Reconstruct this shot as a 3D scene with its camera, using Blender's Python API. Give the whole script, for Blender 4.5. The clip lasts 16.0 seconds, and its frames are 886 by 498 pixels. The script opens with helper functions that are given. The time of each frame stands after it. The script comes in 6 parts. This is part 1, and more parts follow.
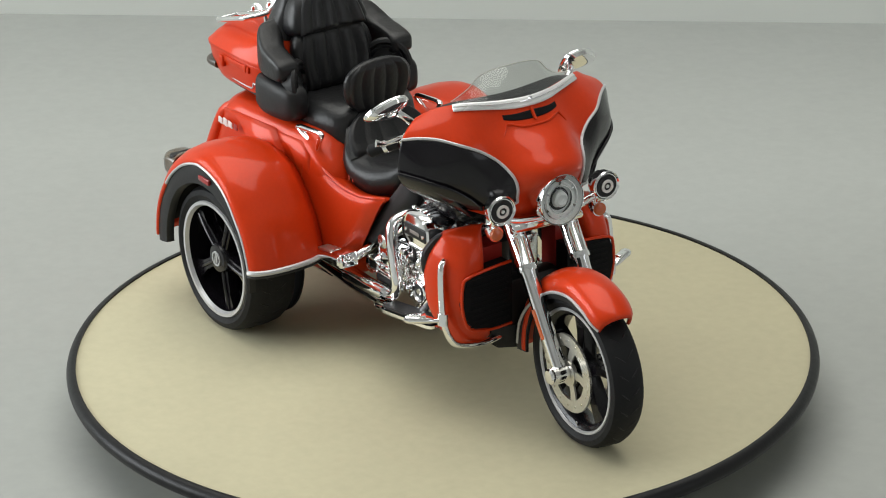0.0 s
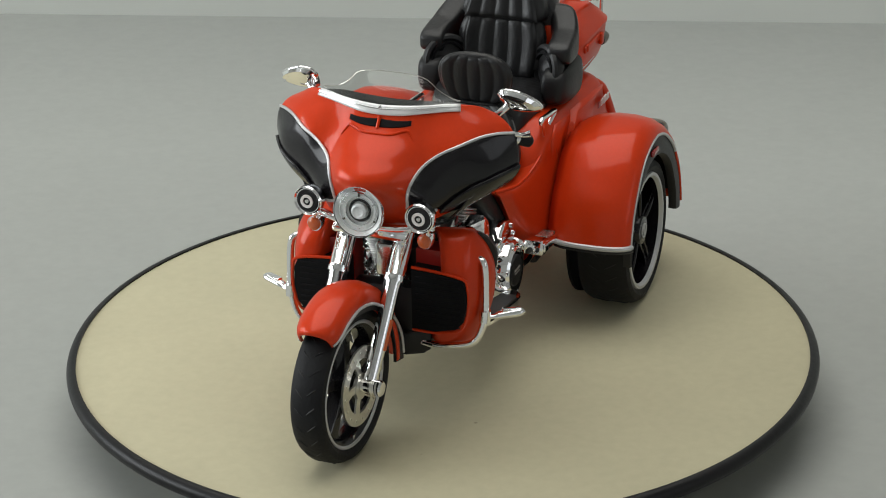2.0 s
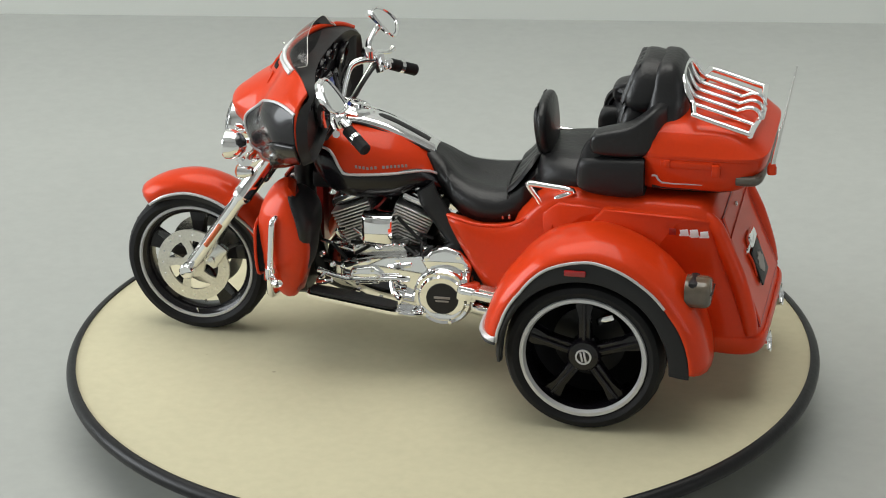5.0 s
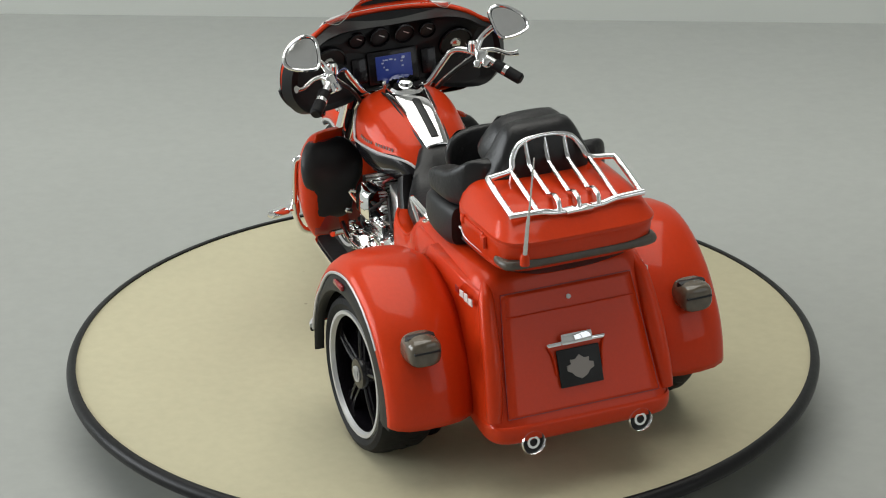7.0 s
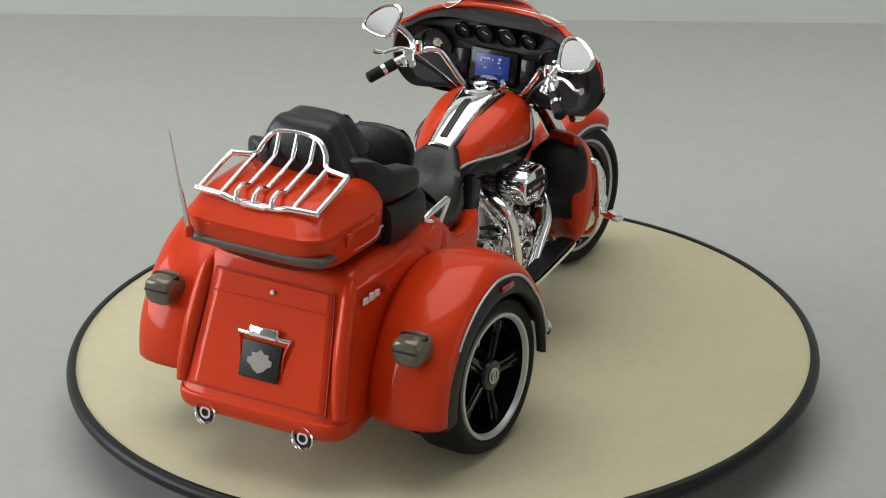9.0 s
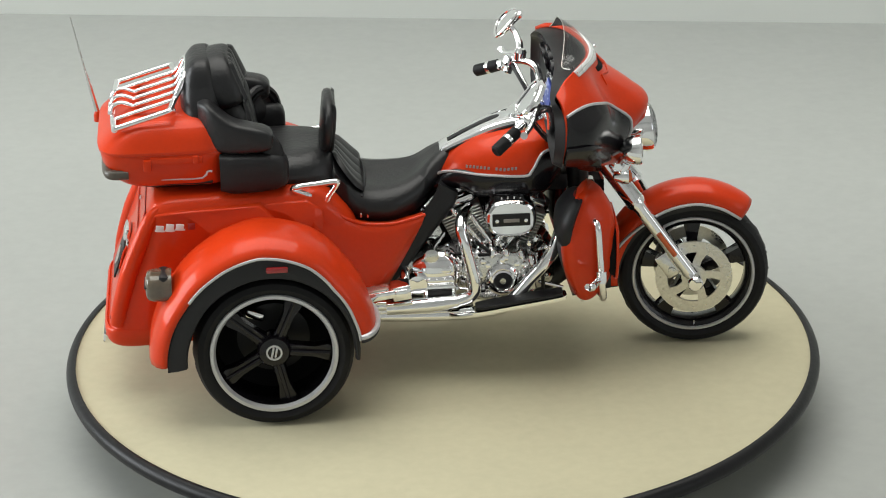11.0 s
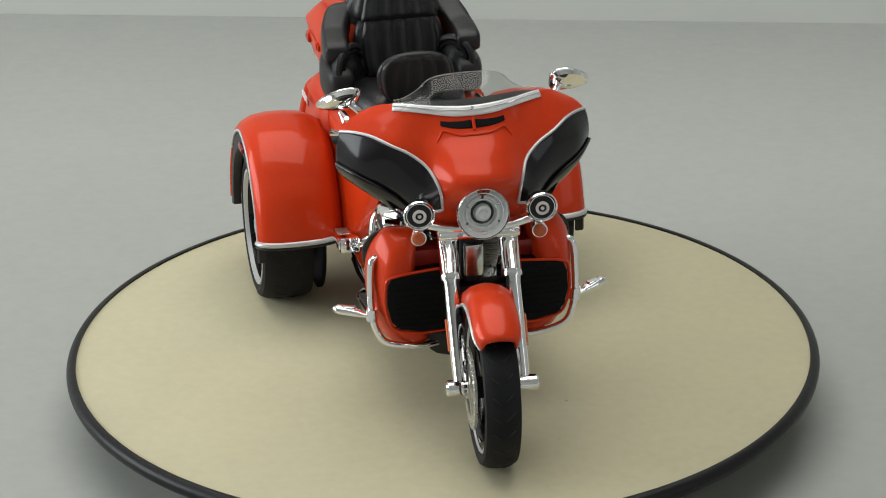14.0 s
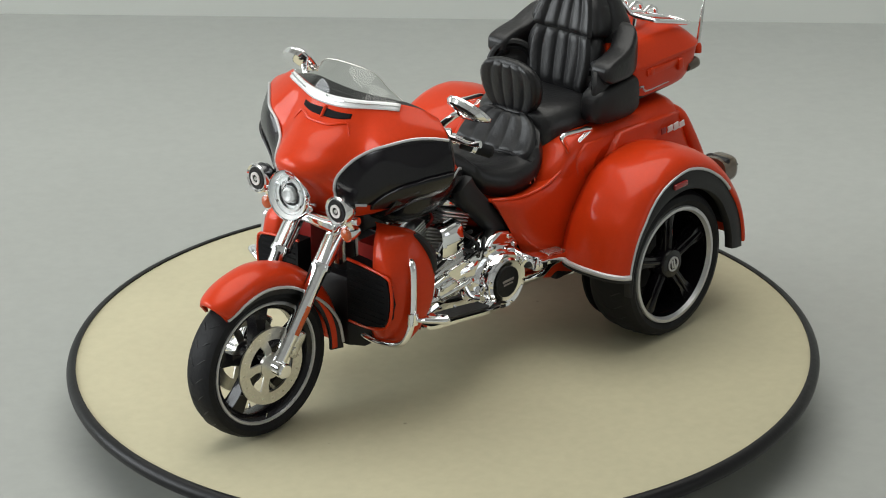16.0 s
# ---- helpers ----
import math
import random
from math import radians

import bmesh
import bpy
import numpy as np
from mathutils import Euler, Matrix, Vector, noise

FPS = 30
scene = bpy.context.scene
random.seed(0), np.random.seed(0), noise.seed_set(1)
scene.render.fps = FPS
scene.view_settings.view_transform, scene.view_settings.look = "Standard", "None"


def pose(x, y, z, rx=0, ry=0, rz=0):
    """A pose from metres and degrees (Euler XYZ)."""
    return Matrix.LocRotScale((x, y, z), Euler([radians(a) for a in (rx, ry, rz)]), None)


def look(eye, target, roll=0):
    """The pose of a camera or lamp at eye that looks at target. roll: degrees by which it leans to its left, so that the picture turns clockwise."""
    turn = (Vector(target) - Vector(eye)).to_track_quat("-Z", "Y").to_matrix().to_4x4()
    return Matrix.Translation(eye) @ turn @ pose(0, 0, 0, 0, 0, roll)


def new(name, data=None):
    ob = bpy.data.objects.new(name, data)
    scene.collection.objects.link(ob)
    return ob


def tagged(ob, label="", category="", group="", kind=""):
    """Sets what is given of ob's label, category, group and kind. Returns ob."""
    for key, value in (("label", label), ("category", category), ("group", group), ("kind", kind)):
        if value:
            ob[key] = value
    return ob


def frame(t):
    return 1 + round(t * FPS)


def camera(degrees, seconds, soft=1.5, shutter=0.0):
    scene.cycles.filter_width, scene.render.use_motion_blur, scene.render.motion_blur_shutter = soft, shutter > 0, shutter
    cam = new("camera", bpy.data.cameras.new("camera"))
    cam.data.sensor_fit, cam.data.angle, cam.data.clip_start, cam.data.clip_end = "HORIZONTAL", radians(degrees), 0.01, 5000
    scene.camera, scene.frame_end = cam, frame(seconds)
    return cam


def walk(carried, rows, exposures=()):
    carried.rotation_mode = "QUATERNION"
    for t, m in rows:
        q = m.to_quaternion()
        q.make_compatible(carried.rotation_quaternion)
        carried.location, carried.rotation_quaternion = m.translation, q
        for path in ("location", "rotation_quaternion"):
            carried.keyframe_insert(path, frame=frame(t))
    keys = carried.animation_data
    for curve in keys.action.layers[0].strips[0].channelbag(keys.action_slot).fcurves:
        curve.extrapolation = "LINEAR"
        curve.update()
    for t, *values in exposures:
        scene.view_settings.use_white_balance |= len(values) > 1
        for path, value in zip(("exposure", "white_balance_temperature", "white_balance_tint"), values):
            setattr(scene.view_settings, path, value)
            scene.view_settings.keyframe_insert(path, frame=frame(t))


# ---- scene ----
# ---- scale and path ----
S = 0.1227          # one body unit in metres: the radius of the turntable's cream top

cam = camera(16.74, 16.0, soft=1.05)
EYE = (0.0, -7.4297 * S, 3.5610 * S)
PAN, TILT, ROLL = 0.0457, 23.787, -1.087
AIM = (EYE[0] + math.sin(radians(PAN)) * math.cos(radians(TILT)),
       EYE[1] + math.cos(radians(PAN)) * math.cos(radians(TILT)), EYE[2] - math.sin(radians(TILT)))
# the film camera's own exposure opens when the dark side of the model fills the picture
EXPOSURE = [(0.0, 0.06), (0.5, 0.01), (1.0, -0.17), (1.5, -0.23), (2.0, -0.23), (2.5, -0.12), (3.5, 0.13), (4.0, 0.21), (5.2, 0.13), (6.5, -0.02), (8.0, -0.19), (8.5, -0.18), (9.0, -0.08), (9.7, 0.01), (11.0, 0.26), (12.0, 0.34), (12.5, 0.20), (13.0, 0.12), (14.0, -0.10), (14.5, -0.21), (15.2, -0.24), (16.0, -0.02)]
walk(cam, [(0.0, look(EYE, AIM, ROLL)), (16.0, look(EYE, AIM, ROLL))], exposures=EXPOSURE)

# turning of the table: a steady 13.19 s a turn, clockwise from above
HEADING, RATE = -56.015, 27.2904


# ---- world and light ----
world = bpy.data.worlds.new("world")
scene.world = world
world.use_nodes = True
world.node_tree.nodes["Background"].inputs[0].default_value = (0.75, 0.8, 0.85, 1)
world.node_tree.nodes["Background"].inputs[1].default_value = 0.25


def area_lamp(name, eye, target, sx, sy, watts, colour):
    data = bpy.data.lights.new(name, "AREA")
    data.shape, data.size, data.size_y, data.energy, data.color = "RECTANGLE", sx, sy, watts, colour
    ob = new(name, data)
    ob.matrix_world = look(eye, target)
    return ob


area_lamp("window_daylight", (-1.90, 0.0, 0.62), (0, 0.0, 0.62), 1.6, 1.1, 35, (0.93, 0.98, 1.0))
area_lamp("window_daylight", (1.90, -1.45, 0.75), (0, -1.45, 0.75), 1.3, 1.3, 5, (0.95, 0.99, 1.0))
area_lamp("ceiling_lamp", (-0.12, 0.22, 1.60), (-0.12, 0.22, 0), 1.7, 1.6, 22, (1.0, 0.99, 0.93))


# ---- materials ----
def material(name, colour, rough=0.5, metal=0.0, coat=0.0, grain=0.0, scale=400.0, bump=0.0, tone=0.08, spec=0.5):
    """A painted, moulded or plated surface: base colour with soft large and fine variation, uneven gloss, fine relief."""
    m = bpy.data.materials.new(name)
    m.use_nodes = True
    nt = m.node_tree
    b = nt.nodes["Principled BSDF"]
    b.inputs["Metallic"].default_value = metal
    b.inputs["Coat Weight"].default_value = coat
    b.inputs["Coat Roughness"].default_value = 0.06
    b.inputs["Specular IOR Level"].default_value = spec
    co = nt.nodes.new("ShaderNodeTexCoord")
    big = nt.nodes.new("ShaderNodeTexNoise")
    big.inputs["Scale"].default_value, big.inputs["Detail"].default_value = 28.0, 4.0
    fine = nt.nodes.new("ShaderNodeTexNoise")
    fine.inputs["Scale"].default_value, fine.inputs["Detail"].default_value = scale, 5.0
    for n in (big, fine):
        nt.links.new(co.outputs["Object"], n.inputs["Vector"])
    mix = nt.nodes.new("ShaderNodeMix")
    mix.data_type = "RGBA"
    mix.inputs["A"].default_value = (*[c * (1 - tone) for c in colour], 1)
    mix.inputs["B"].default_value = (*[min(1, c * (1 + tone)) for c in colour], 1)
    nt.links.new(big.outputs["Fac"], mix.inputs["Factor"])
    mix2 = nt.nodes.new("ShaderNodeMix")
    mix2.data_type, mix2.blend_type = "RGBA", "MULTIPLY"
    mix2.inputs["Factor"].default_value = grain
    nt.links.new(mix.outputs["Result"], mix2.inputs["A"])
    ramp = nt.nodes.new("ShaderNodeValToRGB")
    ramp.color_ramp.elements[0].position, ramp.color_ramp.elements[1].position = 0.3, 0.7
    nt.links.new(fine.outputs["Fac"], ramp.inputs["Fac"])
    nt.links.new(ramp.outputs["Color"], mix2.inputs["B"])
    nt.links.new(mix2.outputs["Result"], b.inputs["Base Color"])
    rng = nt.nodes.new("ShaderNodeMapRange")
    rng.inputs["To Min"].default_value, rng.inputs["To Max"].default_value = rough * 0.8, min(1.0, rough * 1.2)
    nt.links.new(big.outputs["Fac"], rng.inputs["Value"])
    nt.links.new(rng.outputs["Result"], b.inputs["Roughness"])
    if bump:
        bp = nt.nodes.new("ShaderNodeBump")
        bp.inputs["Strength"].default_value, bp.inputs["Distance"].default_value = bump, 0.0004
        nt.links.new(fine.outputs["Fac"], bp.inputs["Height"])
        nt.links.new(bp.outputs["Normal"], b.inputs["Normal"])
    return m


def clear(name, tint, rough=0.03):
    """A thin clear or smoked moulding: see-through, with a glossy face that strengthens at a slant."""
    m = bpy.data.materials.new(name)
    m.use_nodes = True
    nt = m.node_tree
    nt.nodes.remove(nt.nodes["Principled BSDF"])
    see = nt.nodes.new("ShaderNodeBsdfTransparent")
    see.inputs["Color"].default_value = (*tint, 1)
    gloss = nt.nodes.new("ShaderNodeBsdfGlossy")
    gloss.inputs["Roughness"].default_value = rough
    fres = nt.nodes.new("ShaderNodeFresnel")
    fres.inputs["IOR"].default_value = 1.55
    mix = nt.nodes.new("ShaderNodeMixShader")
    nt.links.new(fres.outputs[0], mix.inputs[0])
    nt.links.new(see.outputs[0], mix.inputs[1])
    nt.links.new(gloss.outputs[0], mix.inputs[2])
    nt.links.new(mix.outputs[0], nt.nodes["Material Output"].inputs["Surface"])
    return m


def glowing(name, colour, strength):
    m = material(name, colour, 0.3)
    b = m.node_tree.nodes["Principled BSDF"]
    b.inputs["Emission Color"].default_value = (*colour, 1)
    b.inputs["Emission Strength"].default_value = strength
    return m


RED = material("orange_red_lacquer", (0.62, 0.041, 0.006), 0.42, metal=0.12, coat=0.38, grain=0.05, scale=900, tone=0.05, spec=0.1)
RED.node_tree.nodes["Principled BSDF"].inputs["Coat Roughness"].default_value = 0.07
# dark red small parts; on the leg shields' inner walls, red with shade painted in
DARKRED = material("dark_red_plastic_and_shaded_red", (0.30, 0.012, 0.008), 0.4, coat=0.3)
BLACK = material("black_gloss_lacquer", (0.007, 0.006, 0.008), 0.25, coat=0.3, spec=0.25)
SATIN = material("satin_black_plastic", (0.013, 0.013, 0.014), 0.45, bump=0.15, scale=900, spec=0.35)
VINYL = material("black_vinyl", (0.012, 0.012, 0.013), 0.36, bump=0.35, scale=700, tone=0.2, spec=0.4)
RUBBER = material("tyre_rubber", (0.009, 0.009, 0.010), 0.6, bump=0.4, scale=600, tone=0.25, spec=0.22)
CHROME = material("chrome_plating", (0.95, 0.95, 0.96), 0.045, metal=1.0, tone=0.03)
DULL = material("dull_plated_metal", (0.78, 0.78, 0.76), 0.22, metal=1.0, grain=0.12, bump=0.2)
FIN = material("cast_alloy_fins", (0.88, 0.88, 0.87), 0.36, metal=0.95, grain=0.06)
GRILLE = material("black_grille", (0.005, 0.005, 0.006), 0.7, bump=0.3, spec=0.15)
STEEL = material("brushed_brake_disc", (0.78, 0.76, 0.70), 0.28, metal=0.9, grain=0.15, bump=0.1, scale=1200)
SILVER = material("silver_pinstripe", (0.55, 0.55, 0.56), 0.35, metal=0.4)
TRIM = material("bright_trim", (0.84, 0.84, 0.84), 0.28, metal=0.3)
STAMP = material("dull_silver_print", (0.30, 0.27, 0.25), 0.5, metal=0.3)
WHITE = material("white_print", (0.75, 0.72, 0.7), 0.5)
SMOKE = material("smoked_lamp_lens", (0.095, 0.080, 0.062), 0.35, coat=0.12, grain=0.3, scale=300)
GLASS = clear("windscreen_plastic", (0.80, 0.81, 0.80))
TAIL = material("smoked_tail_lens", (0.13, 0.105, 0.075), 0.16, coat=0.5, grain=0.3, scale=300)
LENS = clear("clear_lamp_lens", (0.96, 0.97, 0.97))
BOWL = material("bright_reflector_bowl", (0.90, 0.91, 0.90), 0.28, metal=0.12)
AMBER = material("amber_lens", (0.55, 0.10, 0.02), 0.2, coat=0.6)
REDLENS = material("red_reflector", (0.30, 0.015, 0.015), 0.25, coat=0.6)
SCREEN = glowing("blue_display", (0.025, 0.05, 0.28), 0.07)
ICON = material("display_marks", (0.5, 0.55, 0.7), 0.4)
CREAM = material("cream_board", (0.50, 0.462, 0.318), 0.75, grain=0.06, scale=250, bump=0.1, tone=0.075, spec=0.25)
def specks(m):
    """Sparse dust specks and a few faint smudges on a board."""
    nt = m.node_tree
    b = nt.nodes["Principled BSDF"]
    old = b.inputs["Base Color"].links[0].from_socket
    co = nt.nodes.new("ShaderNodeTexCoord")
    v = nt.nodes.new("ShaderNodeTexVoronoi")
    v.inputs["Scale"].default_value, v.inputs["Randomness"].default_value = 38.0, 1.0
    nt.links.new(co.outputs["Object"], v.inputs["Vector"])
    r = nt.nodes.new("ShaderNodeMapRange")
    r.inputs["From Min"].default_value, r.inputs["From Max"].default_value = 0.018, 0.035
    r.inputs["To Min"].default_value, r.inputs["To Max"].default_value = 0.55, 0.0
    nt.links.new(v.outputs["Distance"], r.inputs["Value"])
    mix = nt.nodes.new("ShaderNodeMix")
    mix.data_type = "RGBA"
    mix.inputs["B"].default_value = (0.16, 0.14, 0.11, 1)
    nt.links.new(r.outputs["Result"], mix.inputs["Factor"])
    nt.links.new(old, mix.inputs["A"])
    nt.links.new(mix.outputs["Result"], b.inputs["Base Color"])
    return m


specks(CREAM)
EDGE = material("black_rubber_edging", (0.008, 0.008, 0.009), 0.38, bump=0.2, tone=0.3, spec=0.25)
CARD = material("grey_card", (0.375, 0.388, 0.370), 0.85, grain=0.05, scale=200, tone=0.03, spec=0.2)
BOARD = material("pale_grey_board", (0.70, 0.72, 0.685), 0.85, tone=0.03, spec=0.2)
PLASTER = material("wall_plaster", (0.50, 0.50, 0.485), 0.9, bump=0.2, scale=60)
CEIL = material("ceiling_plaster", (0.66, 0.66, 0.64), 0.9, bump=0.2, scale=60)
FLOOR = material("wood_floor", (0.22, 0.15, 0.09), 0.5, grain=0.3, scale=40)


# ---- mesh kit (body units: x forward, y to the left, z up) ----
STEER = []           # the turn of the steered front end, while it is being built


def part(name, bm, mat, parent=None, label="", sharp=38, scale=S, thick=0.0, inside=None):
    bmesh.ops.recalc_face_normals(bm, faces=bm.faces[:])
    if inside:
        out = sum((f.normal.dot(f.calc_center_median() - Vector(inside)) * f.calc_area() for f in bm.faces), 0.0)
        if out < 0:
            bmesh.ops.reverse_faces(bm, faces=bm.faces[:])
    me = bpy.data.meshes.new(name)
    if STEER and STEER[0]:
        bm.transform(STEER[0])
    bmesh.ops.scale(bm, vec=(scale,) * 3, verts=bm.verts[:])
    bm.to_mesh(me)
    bm.free()
    me.materials.append(mat)
    me.polygons.foreach_set("use_smooth", [True] * len(me.polygons))
    me.set_sharp_from_angle(angle=radians(sharp))
    ob = new(name, me)
    ob.parent = parent
    if label:
        ob["label"] = label
    if thick:
        mod = ob.modifiers.new("thickness", "SOLIDIFY")
        mod.thickness, mod.offset = thick * scale, -1.0
    return ob


def cat(p, n, closed=False):
    """Points along a smooth curve through p, n to each span."""
    p = [Vector(q) for q in p]
    k, out = len(p), []
    for i in range(k if closed else k - 1):
        if closed:
            a, b, c, d = p[i - 1], p[i], p[(i + 1) % k], p[(i + 2) % k]
        else:
            a, b, c, d = p[max(i - 1, 0)], p[i], p[i + 1], p[min(i + 2, k - 1)]
        for j in range(n):
            t = j / n
            out.append(0.5 * (2 * b + (c - a) * t + (2 * a - 5 * b + 4 * c - d) * t * t + (3 * b - a - 3 * c + d) * t ** 3))
    if not closed:
        out.append(p[-1].copy())
    return out


def skin(bm, rings, closed=True, caps=True):
    vs = [[bm.verts.new(q) for q in r] for r in rings]
    n = len(vs[0])
    for a, b in zip(vs, vs[1:]):
        for i in range(n if closed else n - 1):
            bm.faces.new((a[i], a[(i + 1) % n], b[(i + 1) % n], b[i]))
    if caps and closed:
        bm.faces.new(vs[0])
        bm.faces.new(vs[-1])
    return bm


def loft(rings, sub=4, caps=True, closed=True, bm=None):
    """A smooth skin through rings of equal count."""
    cols = [cat([r[i] for r in rings], sub) for i in range(len(rings[0]))]
    return skin(bm or bmesh.new(), [[c[j] for c in cols] for j in range(len(cols[0]))], closed, caps)


def spow(v, e):
    return math.copysign(abs(v) ** (2 / e), v)


def plan_ring(z, xr, xf, wr, wf, e=4.0, n=64, y=0.0):
    out = []
    for i in range(n):
        a = 2 * math.pi * i / n
        u = spow(math.cos(a), e)
        w = wr + (wf - wr) * (u + 1) / 2
        out.append(((xr + xf) / 2 + (xf - xr) / 2 * u, y + w * spow(math.sin(a), e), z))
    return out


def sec_ring(x, hw, zb, zt, e=2.6, n=32, y=0.0, lean=0.0):
    out = []
    for i in range(n):
        a = 2 * math.pi * i / n
        s = spow(math.sin(a), e)
        out.append((x + lean * s, y + hw * spow(math.cos(a), e), (zb + zt) / 2 + (zt - zb) / 2 * s))
    return out


def tube(points, r, n=10, sub=5, bm=None, closed=False, flat=1.0):
    """A round rod along a smooth curve; r is a number or one for each point given."""
    bm = bm or bmesh.new()
    pts = cat(points, sub, closed) if sub > 1 else [Vector(q) for q in points]
    rs = r if isinstance(r, (list, tuple)) else [r] * len(points)
    rings, up = [], None
    for i, q in enumerate(pts):
        a, b = pts[max(i - 1, 0)], pts[min(i + 1, len(pts) - 1)]
        if closed:
            a, b = pts[i - 1], pts[(i + 1) % len(pts)]
        d = (b - a).normalized()
        if up is None:
            up = Vector((0, 0, 1)) if abs(d.z) < 0.9 else Vector((1, 0, 0))
        side = d.cross(up).normalized()
        up = side.cross(d).normalized()
        f = min(i / sub, len(rs) - 1)
        k = min(int(f), len(rs) - 2) if len(rs) > 1 else 0
        rad = rs[k] + (rs[min(k + 1, len(rs) - 1)] - rs[k]) * (f - k)
        rings.append([q + rad * (math.cos(2 * math.pi * j / n) * side + flat * math.sin(2 * math.pi * j / n) * up) for j in range(n)])
    if closed:
        rings.append(rings[0])
        skin(bm, rings, True, False)
        bmesh.ops.remove_doubles(bm, verts=bm.verts[:], dist=1e-6)
        return bm
    return skin(bm, rings)


def lathe(profile, c, axis, n=40, bm=None, closed=False, caps=True):
    """Turns (height, radius) pairs round an axis through c; heights run along the axis."""
    bm = bm or bmesh.new()
    d = Vector(axis).normalized()
    side = d.cross(Vector((0, 0, 1)) if abs(d.z) < 0.9 else Vector((1, 0, 0))).normalized()
    up = side.cross(d)
    c = Vector(c)
    prof = list(profile) + ([profile[0]] if closed else [])
    rings = [[c + d * h + max(r, 1e-5) * (math.cos(2 * math.pi * j / n) * side + math.sin(2 * math.pi * j / n) * up) for j in range(n)] for h, r in prof]
    skin(bm, rings, True, caps and not closed)
    bmesh.ops.remove_doubles(bm, verts=bm.verts[:], dist=1e-7)
    return bm


def box(c, size, bevel=0.004, turn=None, bm=None, seg=2):
    """A block with rounded edges; turn: degrees about x, y, z."""
    one = bmesh.new()
    bmesh.ops.create_cube(one, size=1.0)
    bmesh.ops.scale(one, vec=size, verts=one.verts[:])
    if bevel:
        bmesh.ops.bevel(one, geom=one.edges[:], offset=min(bevel, min(size) * 0.45), segments=seg, affect="EDGES", profile=0.5)
    one.transform(pose(*c, *(turn or (0, 0, 0))))
    return join(bm, one)


def join(bm, one):
    if bm is None:
        return one
    me = bpy.data.meshes.new("tmp")
    one.to_mesh(me)
    one.free()
    bm.from_mesh(me)
    bpy.data.meshes.remove(me)
    return bm


def slab(poly, y0, y1, bevel=0.003, bm=None, seg=2):
    """A plate: an outline in x and z, from y0 to y1, with rounded edges."""
    one = bmesh.new()
    a = [one.verts.new((x, y0, z)) for x, z in poly]
    b = [one.verts.new((x, y1, z)) for x, z in poly]
    one.faces.new(a)
    one.faces.new(b[::-1])
    for i in range(len(poly)):
        j = (i + 1) % len(poly)
        one.faces.new((a[i], b[i], b[j], a[j]))
    if bevel:
        es = [e for e in one.edges if abs(e.verts[0].co.y - e.verts[1].co.y) < 1e-6]
        bmesh.ops.bevel(one, geom=es, offset=bevel, segments=seg, affect="EDGES", profile=0.5)
    return join(bm, one)


def flip(bm):
    """The same, mirrored to the other side."""
    bmesh.ops.scale(bm, vec=(1, -1, 1), verts=bm.verts[:])
    bmesh.ops.reverse_faces(bm, faces=bm.faces[:])
    return bm


def pair(name, make, mat, parent, label="", **kw):
    """A part and its mirror image."""
    a = part(name, make(), mat, parent, label, **kw)
    b = part(name, flip(make()), mat, parent, label, **kw)
    return a, b


class Sheet:
    """A smooth surface over a grid of points; at(u, v) with u, v from 0 to 1."""

    def __init__(self, rows):
        self.rows = [[Vector(q) for q in r] for r in rows]

    @staticmethod
    def along(p, t):
        f = min(max(t, 0), 1) * (len(p) - 1)
        i = min(int(f), len(p) - 2)
        t = f - i
        a, b, c, d = p[max(i - 1, 0)], p[i], p[i + 1], p[min(i + 2, len(p) - 1)]
        return 0.5 * (2 * b + (c - a) * t + (2 * a - 5 * b + 4 * c - d) * t * t + (3 * b - a - 3 * c + d) * t ** 3)

    def at(self, u, v, lift=0.0):
        p = self.along([self.along(r, u) for r in self.rows], v)
        if lift:
            e = 0.004
            f = lambda a, b: self.along([self.along(r, min(max(a, 0), 1)) for r in self.rows], min(max(b, 0), 1))
            n = (f(u + e, v) - f(u - e, v)).cross(f(u, v + e) - f(u, v - e)).normalized()
            p = p + n * lift
        return p

    def patch(self, nu=40, nv=30, u0=0.0, u1=1.0, low=None, high=None, lift=0.0):
        bm = bmesh.new()
        rings = []
        for i in range(nu + 1):
            u = u0 + (u1 - u0) * i / nu
            a, b = (low(u) if low else 0.0), (high(u) if high else 1.0)
            rings.append([self.at(u, a + (b - a) * j / nv, lift) for j in range(nv + 1)])
        return skin(bm, rings, False, False)


def ribbed(sheet, count, depth, lift=0.002, nu=72, nv=14):
    """A padded panel over a sheet, stitched into upright channels, with edges that run down to the sheet."""
    rings = []
    for i in range(nu + 1):
        u = i / nu
        side = min(1.0, u / 0.05, (1 - u) / 0.05)
        r = []
        for j in range(nv + 1):
            v = j / nv
            end = min(1.0, v / 0.10, (1 - v) / 0.10)
            puff = abs(math.sin(math.pi * count * u)) ** 0.55
            r.append(sheet.at(u, v, (lift + depth * puff) * math.sqrt(max(0.0, min(side, end))) - 0.004 * (1 - min(side, end))))
        rings.append(r)
    return skin(bmesh.new(), rings, False, False)


def line(points, t):
    """A broken line of (x, y) pairs, read at t."""
    for (a, b), (c, d) in zip(points, points[1:]):
        if t <= c:
            return b + (d - b) * max(0.0, min(1.0, (t - a) / (c - a)))
    return points[-1][1]


def arc(c, r, a0, a1, n):
    return [(c[0] + r * math.cos(radians(a0 + (a1 - a0) * i / n)), c[1] + r * math.sin(radians(a0 + (a1 - a0) * i / n))) for i in range(n + 1)]


